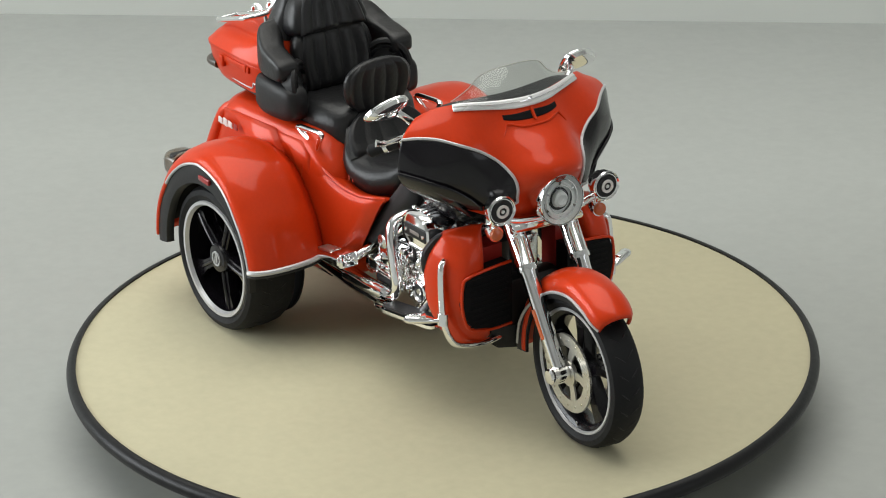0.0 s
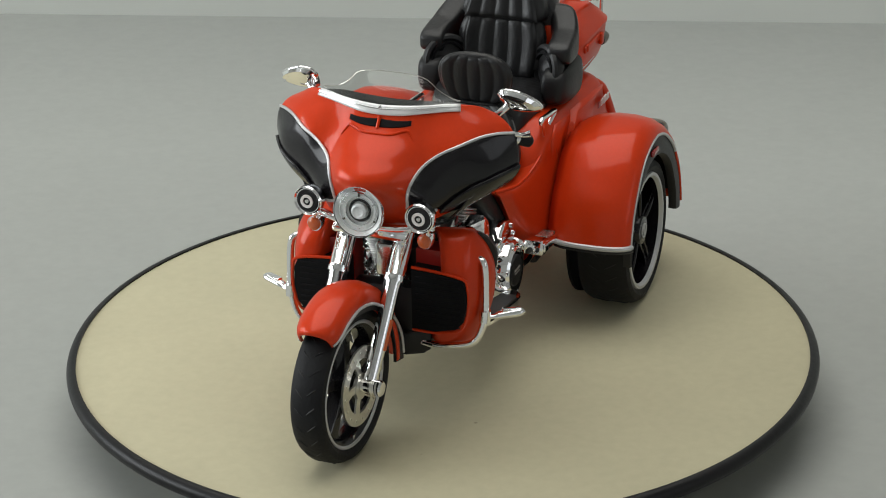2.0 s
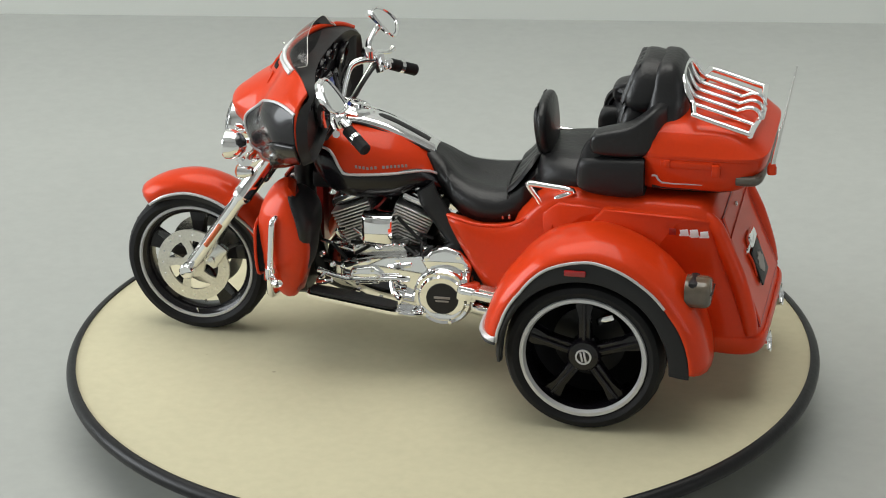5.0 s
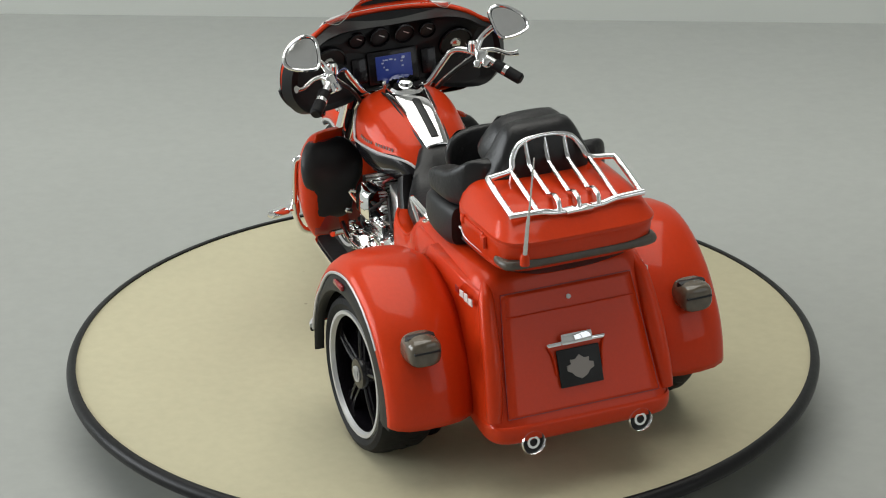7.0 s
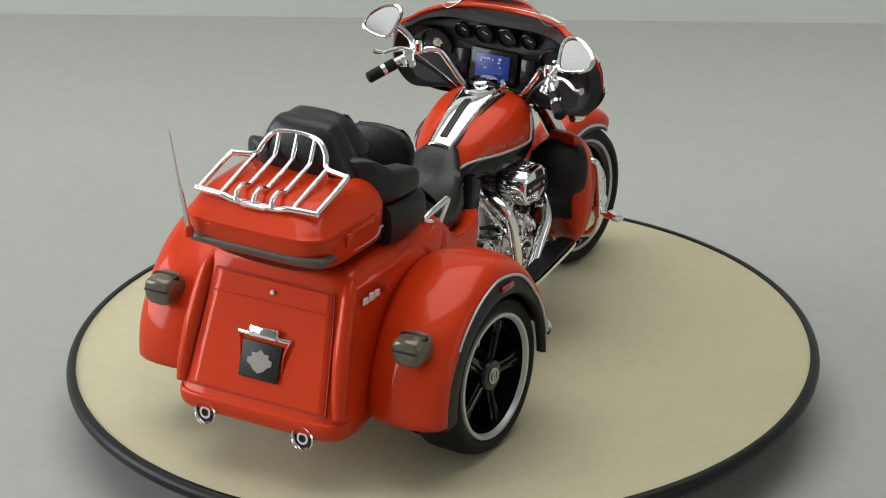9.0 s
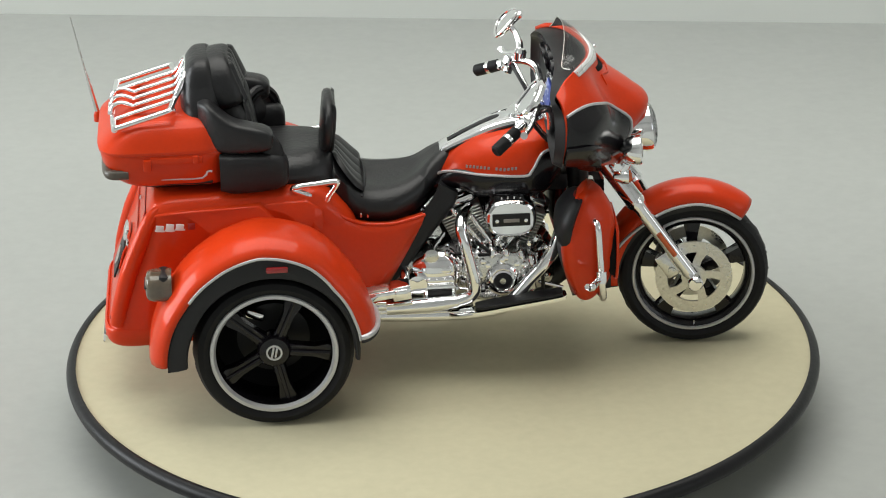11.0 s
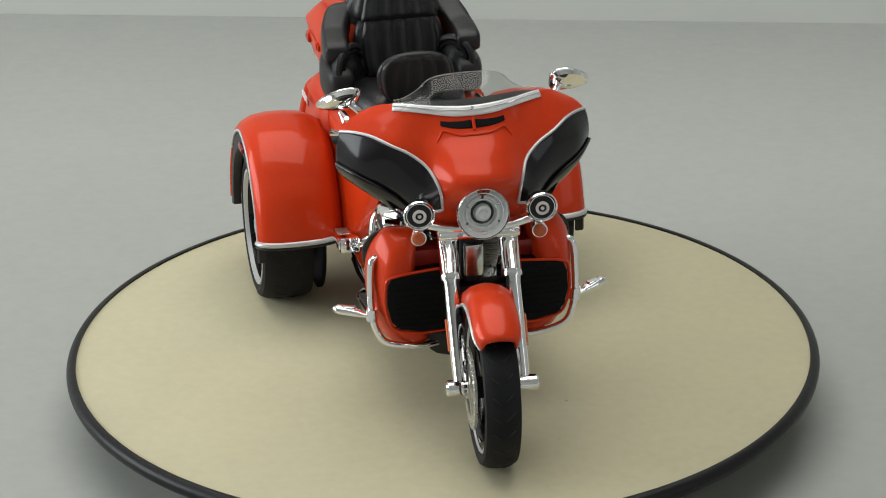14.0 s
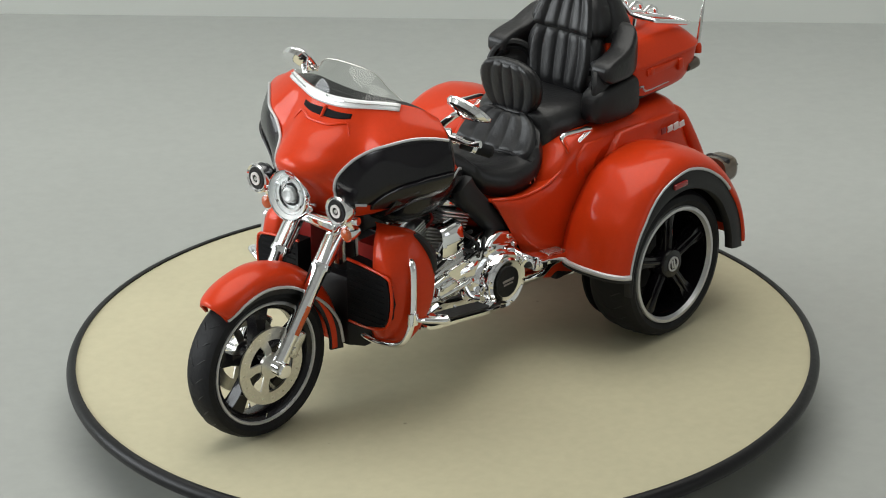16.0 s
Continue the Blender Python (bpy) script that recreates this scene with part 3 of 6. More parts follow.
FAIRING = Sheet([
    [(0.302, -0.272, 0.628), (0.358, -0.218, 0.600), (0.410, -0.160, 0.572), (0.462, -0.105, 0.560), (0.470, -0.055, 0.552), (0.478, 0, 0.548), (0.470, 0.055, 0.552), (0.462, 0.105, 0.560), (0.410, 0.160, 0.572), (0.358, 0.218, 0.600), (0.302, 0.272, 0.628)],
    [(0.300, -0.312, 0.664), (0.368, -0.266, 0.648), (0.420, -0.192, 0.630), (0.480, -0.125, 0.618), (0.490, -0.062, 0.610), (0.500, 0, 0.606), (0.490, 0.062, 0.610), (0.480, 0.125, 0.618), (0.420, 0.192, 0.630), (0.368, 0.266, 0.648), (0.300, 0.312, 0.664)],
    [(0.304, -0.328, 0.704), (0.374, -0.284, 0.702), (0.428, -0.205, 0.696), (0.470, -0.128, 0.690), (0.538, -0.068, 0.690), (0.558, 0, 0.694), (0.538, 0.068, 0.690), (0.470, 0.128, 0.690), (0.428, 0.205, 0.696), (0.374, 0.284, 0.702), (0.304, 0.328, 0.704)],
    [(0.306, -0.322, 0.762), (0.366, -0.268, 0.766), (0.418, -0.205, 0.758), (0.438, -0.124, 0.750), (0.496, -0.062, 0.744), (0.512, 0, 0.746), (0.496, 0.062, 0.744), (0.438, 0.124, 0.750), (0.418, 0.205, 0.758), (0.366, 0.268, 0.766), (0.306, 0.322, 0.762)],
    [(0.300, -0.300, 0.796), (0.345, -0.246, 0.808), (0.386, -0.182, 0.808), (0.406, -0.115, 0.800), (0.438, -0.055, 0.792), (0.444, 0, 0.791), (0.438, 0.055, 0.792), (0.406, 0.115, 0.800), (0.386, 0.182, 0.808), (0.345, 0.246, 0.808), (0.300, 0.300, 0.796)],
    [(0.285, -0.262, 0.816), (0.312, -0.222, 0.840), (0.350, -0.168, 0.852), (0.378, -0.110, 0.852), (0.394, -0.055, 0.850), (0.400, 0, 0.849), (0.394, 0.055, 0.850), (0.378, 0.110, 0.852), (0.350, 0.168, 0.852), (0.312, 0.222, 0.840), (0.285, 0.262, 0.816)],
])


def fairing(trike):
    shell = part("fairing", FAIRING.patch(70, 44), RED, trike, "orange-red batwing front fairing", sharp=60, thick=0.012, inside=(0.25, 0, 0.70))
    # black side fields with their pinstripes
    top = [(0.0, 0.665), (0.06, 0.672), (0.12, 0.660), (0.19, 0.630), (0.25, 0.575), (0.30, 0.49), (0.333, 0.39), (0.345, 0.31)]
    low = [(0.0, 0.06), (0.10, 0.07), (0.20, 0.11), (0.29, 0.165), (0.345, 0.20)]
    for s in (0, 1):
        m = (lambda u: u) if s == 0 else (lambda u: 1 - u)
        ua, ub = (0.0, 0.345) if s == 0 else (0.655, 1.0)
        part("side_field", FAIRING.patch(30, 20, ua, ub, lambda u: line(low, m(u)), lambda u: line(top, m(u)), 0.0025), BLACK, shell, "gloss black painted side field", thick=0.002, inside=(0.25, 0, 0.70))
        pts = [FAIRING.at(m(u), v, 0.003) for u, v in top] + [FAIRING.at(m(0.345), 0.24, 0.003), FAIRING.at(m(0.342), 0.20, 0.003)] + [FAIRING.at(m(u), v, 0.003) for u, v in ((0.30, 0.170), (0.24, 0.135))]
        part("pinstripe", tube(pts, 0.0040, 8, 4), SILVER, shell, "silver pinstripe")
        va, vb = (0.0, 0.23) if s == 0 else (0.77, 1.0)
        step = [(0.0, 0.36), (0.08, 0.345), (0.15, 0.285), (0.20, 0.205), (0.23, 0.135)]
        part("lower_vane", FAIRING.patch(22, 8, va, vb, lambda u: line(low, m(u)) - 0.02, lambda u: line(step, m(u)), 0.0105), BLACK, shell, "black vane along the foot of the side field", thick=0.008, inside=(0.25, 0, 0.70))
        # a lower wind deflector blade
        sg = -1 if s == 0 else 1
        rows = [[(0.300, sg * 0.286, 0.672), (0.340, sg * 0.266, 0.660), (0.385, sg * 0.226, 0.640)],
                [(0.300, sg * 0.262, 0.640), (0.347, sg * 0.238, 0.618), (0.402, sg * 0.196, 0.596)],
                [(0.312, sg * 0.226, 0.614), (0.350, sg * 0.204, 0.590), (0.400, sg * 0.170, 0.568)]]
        part("wind_deflector", Sheet([[Vector(q) + Vector((0.006, sg * 0.008, 0)) for q in r] for r in rows]).patch(16, 12), BLACK, shell, "smoked black wind deflector", thick=0.004)
    # air slots under the screen
    for s in (-1, 1):
        u0, u1 = (0.5 + s * 0.008, 0.5 + s * 0.148)
        slot = FAIRING.patch(14, 5, min(u0, u1), max(u0, u1), lambda u: 0.838 + abs(u - 0.5) * 0.03, lambda u: 0.892 - abs(u - 0.5) * 0.10, 0.0012)
        part("air_slot", slot, GRILLE, shell, "black air slot", thick=0.002, inside=(0.25, 0, 0.70))
    part("slot_divider", tube([FAIRING.at(0.5, v, 0.002) for v in (0.825, 0.865, 0.905)], 0.0045, 8, 3), RED, shell)
    for s in (-1, 1):
        part("slot_ridge", tube([FAIRING.at(0.5 + s * t, v, 0.001) for t, v in ((0.0, 0.792), (0.07, 0.794), (0.135, 0.812), (0.150, 0.775), (0.165, 0.70))], [0.0028, 0.0032, 0.0036, 0.0026, 0.0012], 6, 3), RED, shell)
    # headlamp
    o, ax = (0.534, -0.008, 0.619), (1, 0, 0.10)
    hood = part("headlamp", lathe([(-0.03, 0.058), (0.012, 0.0672), (0.026, 0.0675), (0.030, 0.066), (0.028, 0.0632), (0.0, 0.0632)], o, ax, 48, closed=True), CHROME, trike, "round headlamp in a chrome ring")
    part("reflector", lathe([(0.008, 0.0), (0.0095, 0.02), (0.014, 0.045), (0.026, 0.064)], o, ax, 48, caps=False), BOWL, hood, "bright reflector bowl")
    bulb = lathe([(0.006, 0.020), (0.024, 0.020), (0.029, 0.014), (0.026, 0.010), (0.026, 0.0)], o, ax, 24)
    lathe([(0.008, 0.044), (0.020, 0.044), (0.020, 0.038), (0.008, 0.038)], o, ax, 32, closed=True, bm=bulb)
    part("bulb", bulb, BOWL, hood)
    part("bulb_shade", lathe([(0.012, 0.030), (0.0165, 0.028), (0.0165, 0.0245), (0.010, 0.023)], o, ax, 32, closed=True), SATIN, hood)
    for rr in (0.036, 0.052, 0.059):
        part("reflector_step", lathe([(0.012, rr + 0.002), (0.021, rr + 0.0012), (0.021, rr - 0.0012), (0.012, rr - 0.002)], o, ax, 40, closed=True), CHROME, hood)
    for k in range(6):
        a = radians(30 + 60 * k)
        part("reflector_facet", box((o[0] + 0.018, o[1] + 0.045 * math.cos(a), o[2] + 0.045 * math.sin(a)), (0.005, 0.010, 0.006), 0.003, (math.degrees(a), 0, 0)), SMOKE if k % 2 else CHROME, hood)
    lens = part("lens", lathe([(0.030, 0.064), (0.038, 0.055), (0.045, 0.035), (0.048, 0.0)], o, ax, 48, caps=False), LENS, hood, "clear domed lens")
    lens.visible_shadow = False
    # windscreen with its bright trim
    base = [FAIRING.at(0.5 + t, 1.0) for t in (-0.335, -0.28, -0.2, -0.1, 0, 0.1, 0.2, 0.28, 0.335)]
    part("screen_trim", FAIRING.patch(44, 4, 0.168, 0.832, lambda u: 0.915, lambda u: 1.0, 0.0045), TRIM, trike, "broad silver windscreen trim", thick=0.006, inside=(0.25, 0, 0.7))
    part("trim_rib", tube([FAIRING.at(0.5 + t, 0.955, 0.0055) for t in (-0.33, -0.25, -0.15, 0, 0.15, 0.25, 0.33)], 0.0022, 6, 4), CHROME, trike)
    part("trim_bolt", lathe([(0, 0.005), (0.004, 0.004), (0.005, 0)], FAIRING.at(0.5, 1.0) + Vector((0.014, 0, 0.0)), (1, 0, 0.6), 12), CHROME, trike)
    up = [base[0] + Vector((-0.008, 0.004, 0.006)), Vector((0.312, -0.156, 0.852)), Vector((0.318, -0.122, 0.872)), Vector((0.326, -0.084, 0.905)), Vector((0.331, 0, 0.914)), Vector((0.326, 0.084, 0.905)), Vector((0.318, 0.122, 0.872)), Vector((0.312, 0.156, 0.852)), base[8] + Vector((-0.008, -0.004, 0.006))]
    mid = [0.5 * (a + b) + Vector((0.006, 0, 0.004)) for a, b in zip(base, up)]
    glass = part("windscreen", Sheet([base, mid, up]).patch(40, 10), GLASS, trike, "low clear smoked windscreen")
    glass.visible_shadow = False
    part("screen_edge", tube(up, 0.0008, 6, 4), STEEL, glass)


def dash(trike):
    # the inner fairing, facing the rider
    rim = [FAIRING.at(u, v) for u, v in ((0, 0.02), (0, 0.2), (0, 0.4), (0, 0.6), (0, 0.8), (0.0, 1.0), (0.1, 1.0), (0.2, 1.0), (0.3, 1.0), (0.4, 1.0), (0.5, 1.0), (0.6, 1.0), (0.7, 1.0), (0.8, 1.0), (0.9, 1.0), (1, 1.0), (1, 0.8), (1, 0.6), (1, 0.4), (1, 0.2), (1, 0.02))]
    low = [Vector((0.30, y, z)) for y, z in ((0.215, 0.618), (0.15, 0.630), (0.09, 0.655), (0, 0.660), (-0.09, 0.655), (-0.15, 0.630), (-0.215, 0.618))]
    outer = cat([q + Vector((-0.004, 0, -0.012)) for q in rim] + low, 3, True)
    n = len(outer)
    def inset(k, x):
        return [Vector((x + (q.x - 0.30) * 0.30 * (1 - k), q.y * (1 - k), 0.735 + (q.z - 0.735) * (1 - k))) for q in outer]
    rings = [outer, [q + Vector((-0.014, 0, 0)) for q in inset(0.06, 0.290)], inset(0.10, 0.294), inset(0.25, 0.312), inset(0.6, 0.318), inset(0.95, 0.318)]
    panel = part("dashboard", skin(bmesh.new(), rings, True, True), SATIN, trike, "black moulded dashboard inside the fairing", sharp=50)
    def gauge(y, z, r, name, label):
        g = part(name, lathe([(0, r), (-0.010, r), (-0.012, r * 0.92), (-0.006, r * 0.86)], (0.312, y, z), (1, 0, 0.25), 28, caps=False), BLACK, panel, label)
        part("dial", lathe([(-0.004, r * 0.9), (-0.0055, 0)], (0.312, y, z), (1, 0, 0.25), 24), SATIN, g)
        return g
    for y, r in ((0.104, 0.024), (0.038, 0.029), (-0.034, 0.029), (-0.102, 0.024)):
        g = gauge(y, 0.800, r, "gauge", "round black instrument dial")
        part("needle", box((0.3035, y - 0.005, 0.802), (0.002, r * 0.6, 0.0020), 0.0, (25, 0, 0)), WHITE, g)
    for s in (-1, 1):
        sp = gauge(s * 0.186, 0.748, 0.050, "speaker", "round black loudspeaker grille")
        part("cone", lathe([(-0.003, 0.018), (-0.010, 0.012), (-0.012, 0.0)], (0.312, s * 0.186, 0.748), (1, 0, 0.25), 20), DULL, sp)
        part("side_pocket", box((0.303, s * 0.102, 0.712), (0.016, 0.044, 0.070), 0.006, (0, 12, 0)), BLACK, panel)
    scr = part("display_bezel", box((0.304, 0.004, 0.712), (0.020, 0.150, 0.094), 0.008, (0, 12, 0)), BLACK, panel)
    part("display", box((0.2930, 0.004, 0.714), (0.006, 0.104, 0.064), 0.001, (0, 12, 0)), SCREEN, scr, "blue lit display with small pale marks")
    marks = None
    for k in range(18):
        marks = box((0.2895, 0.004 + random.uniform(-0.05, 0.05), 0.714 + random.uniform(-0.028, 0.028)), (0.002, random.uniform(0.003, 0.009), 0.004), 0.0, (0, 12, 0), marks)
    part("display_mark", marks, ICON, scr)
    sw = None
    for k in range(8):
        sw = box((0.288, -0.062 + 0.0177 * k, 0.652), (0.016, 0.011, 0.012), 0.002, None, sw)
    part("switch_row", sw, CHROME, panel, "row of chrome switches")


def handlebars(trike):
    rise = box((0.292, 0, 0.650), (0.030, 0.110, 0.030), 0.008, (0, 20, 0))
    riser = part("handlebar_riser", rise, CHROME, trike, "chrome handlebar clamp")
    for y in (-0.035, 0.035):
        part("clamp_bolt", lathe([(0, 0.010), (0.020, 0.011), (0.026, 0.007), (0.026, 0)], (0.285, y, 0.660), (-0.3, 0, 1), 14), CHROME, riser)
    for s in (-1, 1):
        part("cable", tube([(0.215, s * 0.205, 0.728), (0.235, s * 0.165, 0.700), (0.262, s * 0.125, 0.655), (0.300, s * 0.095, 0.600), (0.335, s * 0.07, 0.55)], 0.0048, 8, 5), SATIN, riser, "black control cable")
        part("cable", tube([(0.225, s * 0.200, 0.735), (0.250, s * 0.150, 0.690), (0.280, s * 0.110, 0.640), (0.320, s * 0.088, 0.585)], 0.0036, 8, 5), DULL, riser)
        part("switch_pod", box((0.205, s * 0.206, 0.716), (0.022, 0.018, 0.022), 0.005, (0, 25, s * 40)), CHROME, riser)
        part("fork_top_cap", lathe([(0, 0.024), (0.012, 0.024), (0.020, 0.016), (0.020, 0)], (0.385, s * 0.083, 0.632), (-0.56, 0, 0.82), 20), CHROME, riser)
        part("upper_tube", tube([(0.424, s * 0.083, 0.575), (0.388, s * 0.083, 0.628)], 0.0225, 18, 1), CHROME, riser)
    for s in (-1, 1):
        bar = part("handlebar", tube([(0.300, s * 0.05, 0.640), (0.290, s * 0.09, 0.650), (0.285, s * 0.135, 0.705), (0.270, s * 0.165, 0.742), (0.220, s * 0.215, 0.738), (0.135, s * 0.290, 0.690)], 0.0105, 12, 6), CHROME, trike, "chrome handlebar")
        part("grip", tube([(0.186, s * 0.247, 0.716), (0.184, s * 0.249, 0.715), (0.128, s * 0.297, 0.684), (0.124, s * 0.300, 0.682)], [0.012, 0.0165, 0.0165, 0.012], 14, 1), RUBBER, bar, "black rubber grip with chrome bands")
        part("grip_band", tube([(0.164, s * 0.2665, 0.7035), (0.156, s * 0.273, 0.699)], 0.0172, 14, 1), CHROME, bar)
        ctl = box((0.212, s * 0.222, 0.732), (0.036, 0.030, 0.040), 0.008, (0, 20, s * 40))
        ctl = box((0.190, s * 0.226, 0.722), (0.020, 0.020, 0.028), 0.006, (0, 20, s * 40), ctl)
        ctl = lathe([(0, 0.016), (0.022, 0.018), (0.030, 0.012), (0.032, 0)], (0.236, s * 0.205, 0.745), (0.1, 0, 1), 18, ctl)
        part("control_block", ctl, CHROME, bar, "chrome switch and brake reservoir block")
        part("lever", tube([(0.235, s * 0.225, 0.742), (0.225, s * 0.262, 0.742), (0.205, s * 0.300, 0.730), (0.196, s * 0.324, 0.733)], [0.008, 0.007, 0.006, 0.010], 10, 5), CHROME, bar, "chrome lever")
        stem = part("mirror_stem", tube([(0.232, s * 0.214, 0.748), (0.240, s * 0.232, 0.775), (0.232, s * 0.258, 0.800), (0.222, s * 0.272, 0.812)], [0.012, 0.010, 0.009, 0.009], 10, 5), CHROME, trike, "chrome mirror on a stalk")
        out = [(0.250, 0.846), (0.262, 0.860), (0.290, 0.862), (0.322, 0.851), (0.348, 0.832), (0.357, 0.812), (0.348, 0.798), (0.312, 0.788), (0.276, 0.786), (0.260, 0.794), (0.252, 0.818)]
        ring = cat([(0, y, z) for y, z in out], 4, True)
        cy, cz = 0.30, 0.822
        def mr(k, dx):
            return [(0.208 + dx + (q.z - cz) * 0.82 * k, s * (cy + (q.y - cy) * k), cz + (q.z - cz) * k) for q in ring]
        part("mirror_shell", skin(bmesh.new(), [mr(0.90, 0.000), mr(1.0, 0.000), mr(1.0, 0.008), mr(0.8, 0.022), mr(0.4, 0.028), mr(0.02, 0.029)], True, True), CHROME, stem, "chrome mirror shell")
        part("mirror_glass", skin(bmesh.new(), [mr(0.84, -0.001), mr(0.45, -0.002), mr(0.02, -0.002)], True, True), CHROME, stem, "mirror glass")
        part("mirror_rim", tube(mr(0.95, -0.001)[::2], 0.0046, 8, 2, closed=True), CHROME, stem, "chrome rim round the glass")
        part("mirror_gap", tube(mr(0.875, -0.0005)[::2], 0.0018, 6, 2, closed=True), SATIN, stem)


TANK = Sheet([
    [(0.315, y, z) for y, z in ((-0.040, 0.500), (-0.085, 0.530), (-0.105, 0.570), (-0.085, 0.625), (-0.04, 0.648), (0, 0.652), (0.04, 0.648), (0.085, 0.625), (0.105, 0.570), (0.085, 0.530), (0.040, 0.500))],
    [(0.27, y, z) for y, z in ((-0.080, 0.475), (-0.120, 0.505), (-0.136, 0.565), (-0.112, 0.635), (-0.05, 0.660), (0, 0.664), (0.05, 0.660), (0.112, 0.635), (0.136, 0.565), (0.120, 0.505), (0.080, 0.475))],
    [(0.20, y, z) for y, z in ((-0.085, 0.462), (-0.130, 0.492), (-0.146, 0.555), (-0.118, 0.630), (-0.05, 0.656), (0, 0.660), (0.05, 0.656), (0.118, 0.630), (0.146, 0.555), (0.130, 0.492), (0.085, 0.462))],
    [(0.11, y, z) for y, z in ((-0.080, 0.466), (-0.118, 0.492), (-0.132, 0.545), (-0.104, 0.605), (-0.045, 0.632), (0, 0.636), (0.045, 0.632), (0.104, 0.605), (0.132, 0.545), (0.118, 0.492), (0.080, 0.466))],
    [(0.03, y, z) for y, z in ((-0.045, 0.490), (-0.085, 0.502), (-0.098, 0.532), (-0.075, 0.570), (-0.032, 0.590), (0, 0.593), (0.032, 0.590), (0.075, 0.570), (0.098, 0.532), (0.085, 0.502), (0.045, 0.490))],
    [(-0.04, y, z) for y, z in ((-0.035, 0.470), (-0.055, 0.478), (-0.060, 0.490), (-0.048, 0.500), (-0.022, 0.505), (0, 0.506), (0.022, 0.505), (0.048, 0.500), (0.060, 0.490), (0.055, 0.478), (0.035, 0.470))],
])


def tank(trike):
    bm = TANK.patch(60, 36)
    body = part("fuel_tank", bm, RED, trike, "orange-red teardrop fuel tank with a black lower field", sharp=60, thick=0.008, inside=(0.14, 0, 0.55))
    for s in (0, 1):
        m = (lambda u: u) if s == 0 else (lambda u: 1 - u)
        # lower black field: along the tank (v), up to a stepped line (u)
        edge = [(0.0, 0.265), (0.22, 0.255), (0.31, 0.205), (0.37, 0.190), (0.60, 0.210), (0.85, 0.265), (1.0, 0.30)]
        bm2, rings = bmesh.new(), []
        for j in range(37):
            v = j / 36
            top = line(edge, v)
            rings.append([TANK.at(m(0.0 + top * i / 10), v, 0.002) for i in range(11)])
        part("lower_field", skin(bm2, rings, False, False), BLACK, body, "gloss black painted lower field", thick=0.001, inside=(0.14, 0, 0.55))
        part("pinstripe", tube([TANK.at(m(b), a, 0.003) for a, b in edge], 0.0038, 8, 5), SILVER, body, "silver pinstripe")
        bars = None
        sg = -1 if s == 0 else 1
        for k in range(14):
            if k == 6:
                continue
            q = TANK.at(m(0.222 + 0.0030 * max(0, k - 3)), 0.42 + 0.022 * k, 0.0015)
            bars = box(tuple(q), (0.0056, 0.002, 0.0075), 0.0, (sg * 14, 10, 0), bars)
        part("tank_lettering", bars, STAMP, body, "row of small silver bars along the tank side")
    # console along the top
    rows = []
    for x, z, w in ((0.275, 0.668, 0.034), (0.235, 0.674, 0.056), (0.19, 0.669, 0.052), (0.13, 0.651, 0.046), (0.06, 0.618, 0.040), (0.00, 0.586, 0.033)):
        rows.append([(x, -w, z - 0.012), (x, -w * 0.85, z + 0.001), (x, 0, z + 0.005), (x, w * 0.85, z + 0.001), (x, w, z - 0.012)])
    con = part("tank_console", Sheet(rows).patch(20, 30), CHROME, trike, "chrome console along the top of the tank", thick=0.006, inside=(0.14, 0, 0.4))
    rows = [[(x, y, z + 0.0085 - abs(y) * 0.1) for y in (-0.011, 0, 0.011)] for x, z in ((0.165, 0.659), (0.13, 0.650), (0.06, 0.617), (0.022, 0.597))]
    part("console_strip", Sheet(rows).patch(8, 16), SATIN, con, "black strip let into the console", thick=0.002, inside=(0.14, 0, 0.4))
    part("console_edge", tube([(0.25, 0.058, 0.661), (0.19, 0.056, 0.657), (0.06, 0.043, 0.607), (0.0, 0.036, 0.575)], 0.0030, 6, 4), SATIN, con)
    part("console_edge", tube([(0.25, -0.058, 0.661), (0.19, -0.056, 0.657), (0.06, -0.043, 0.607), (0.0, -0.036, 0.575)], 0.0030, 6, 4), SATIN, con)
    cap = part("fuel_cap", lathe([(-0.01, 0.050), (0.006, 0.052), (0.012, 0.045), (0.013, 0.022), (0.022, 0.018), (0.024, 0.012), (0.024, 0)], (0.228, 0, 0.676), (-0.25, 0, 1), 32), CHROME, con, "round chrome filler cap")
    part("key_slot", lathe([(0.0242, 0.007), (0.0252, 0.005), (0.0254, 0)], (0.228, 0, 0.676), (-0.25, 0, 1), 14), SATIN, cap)


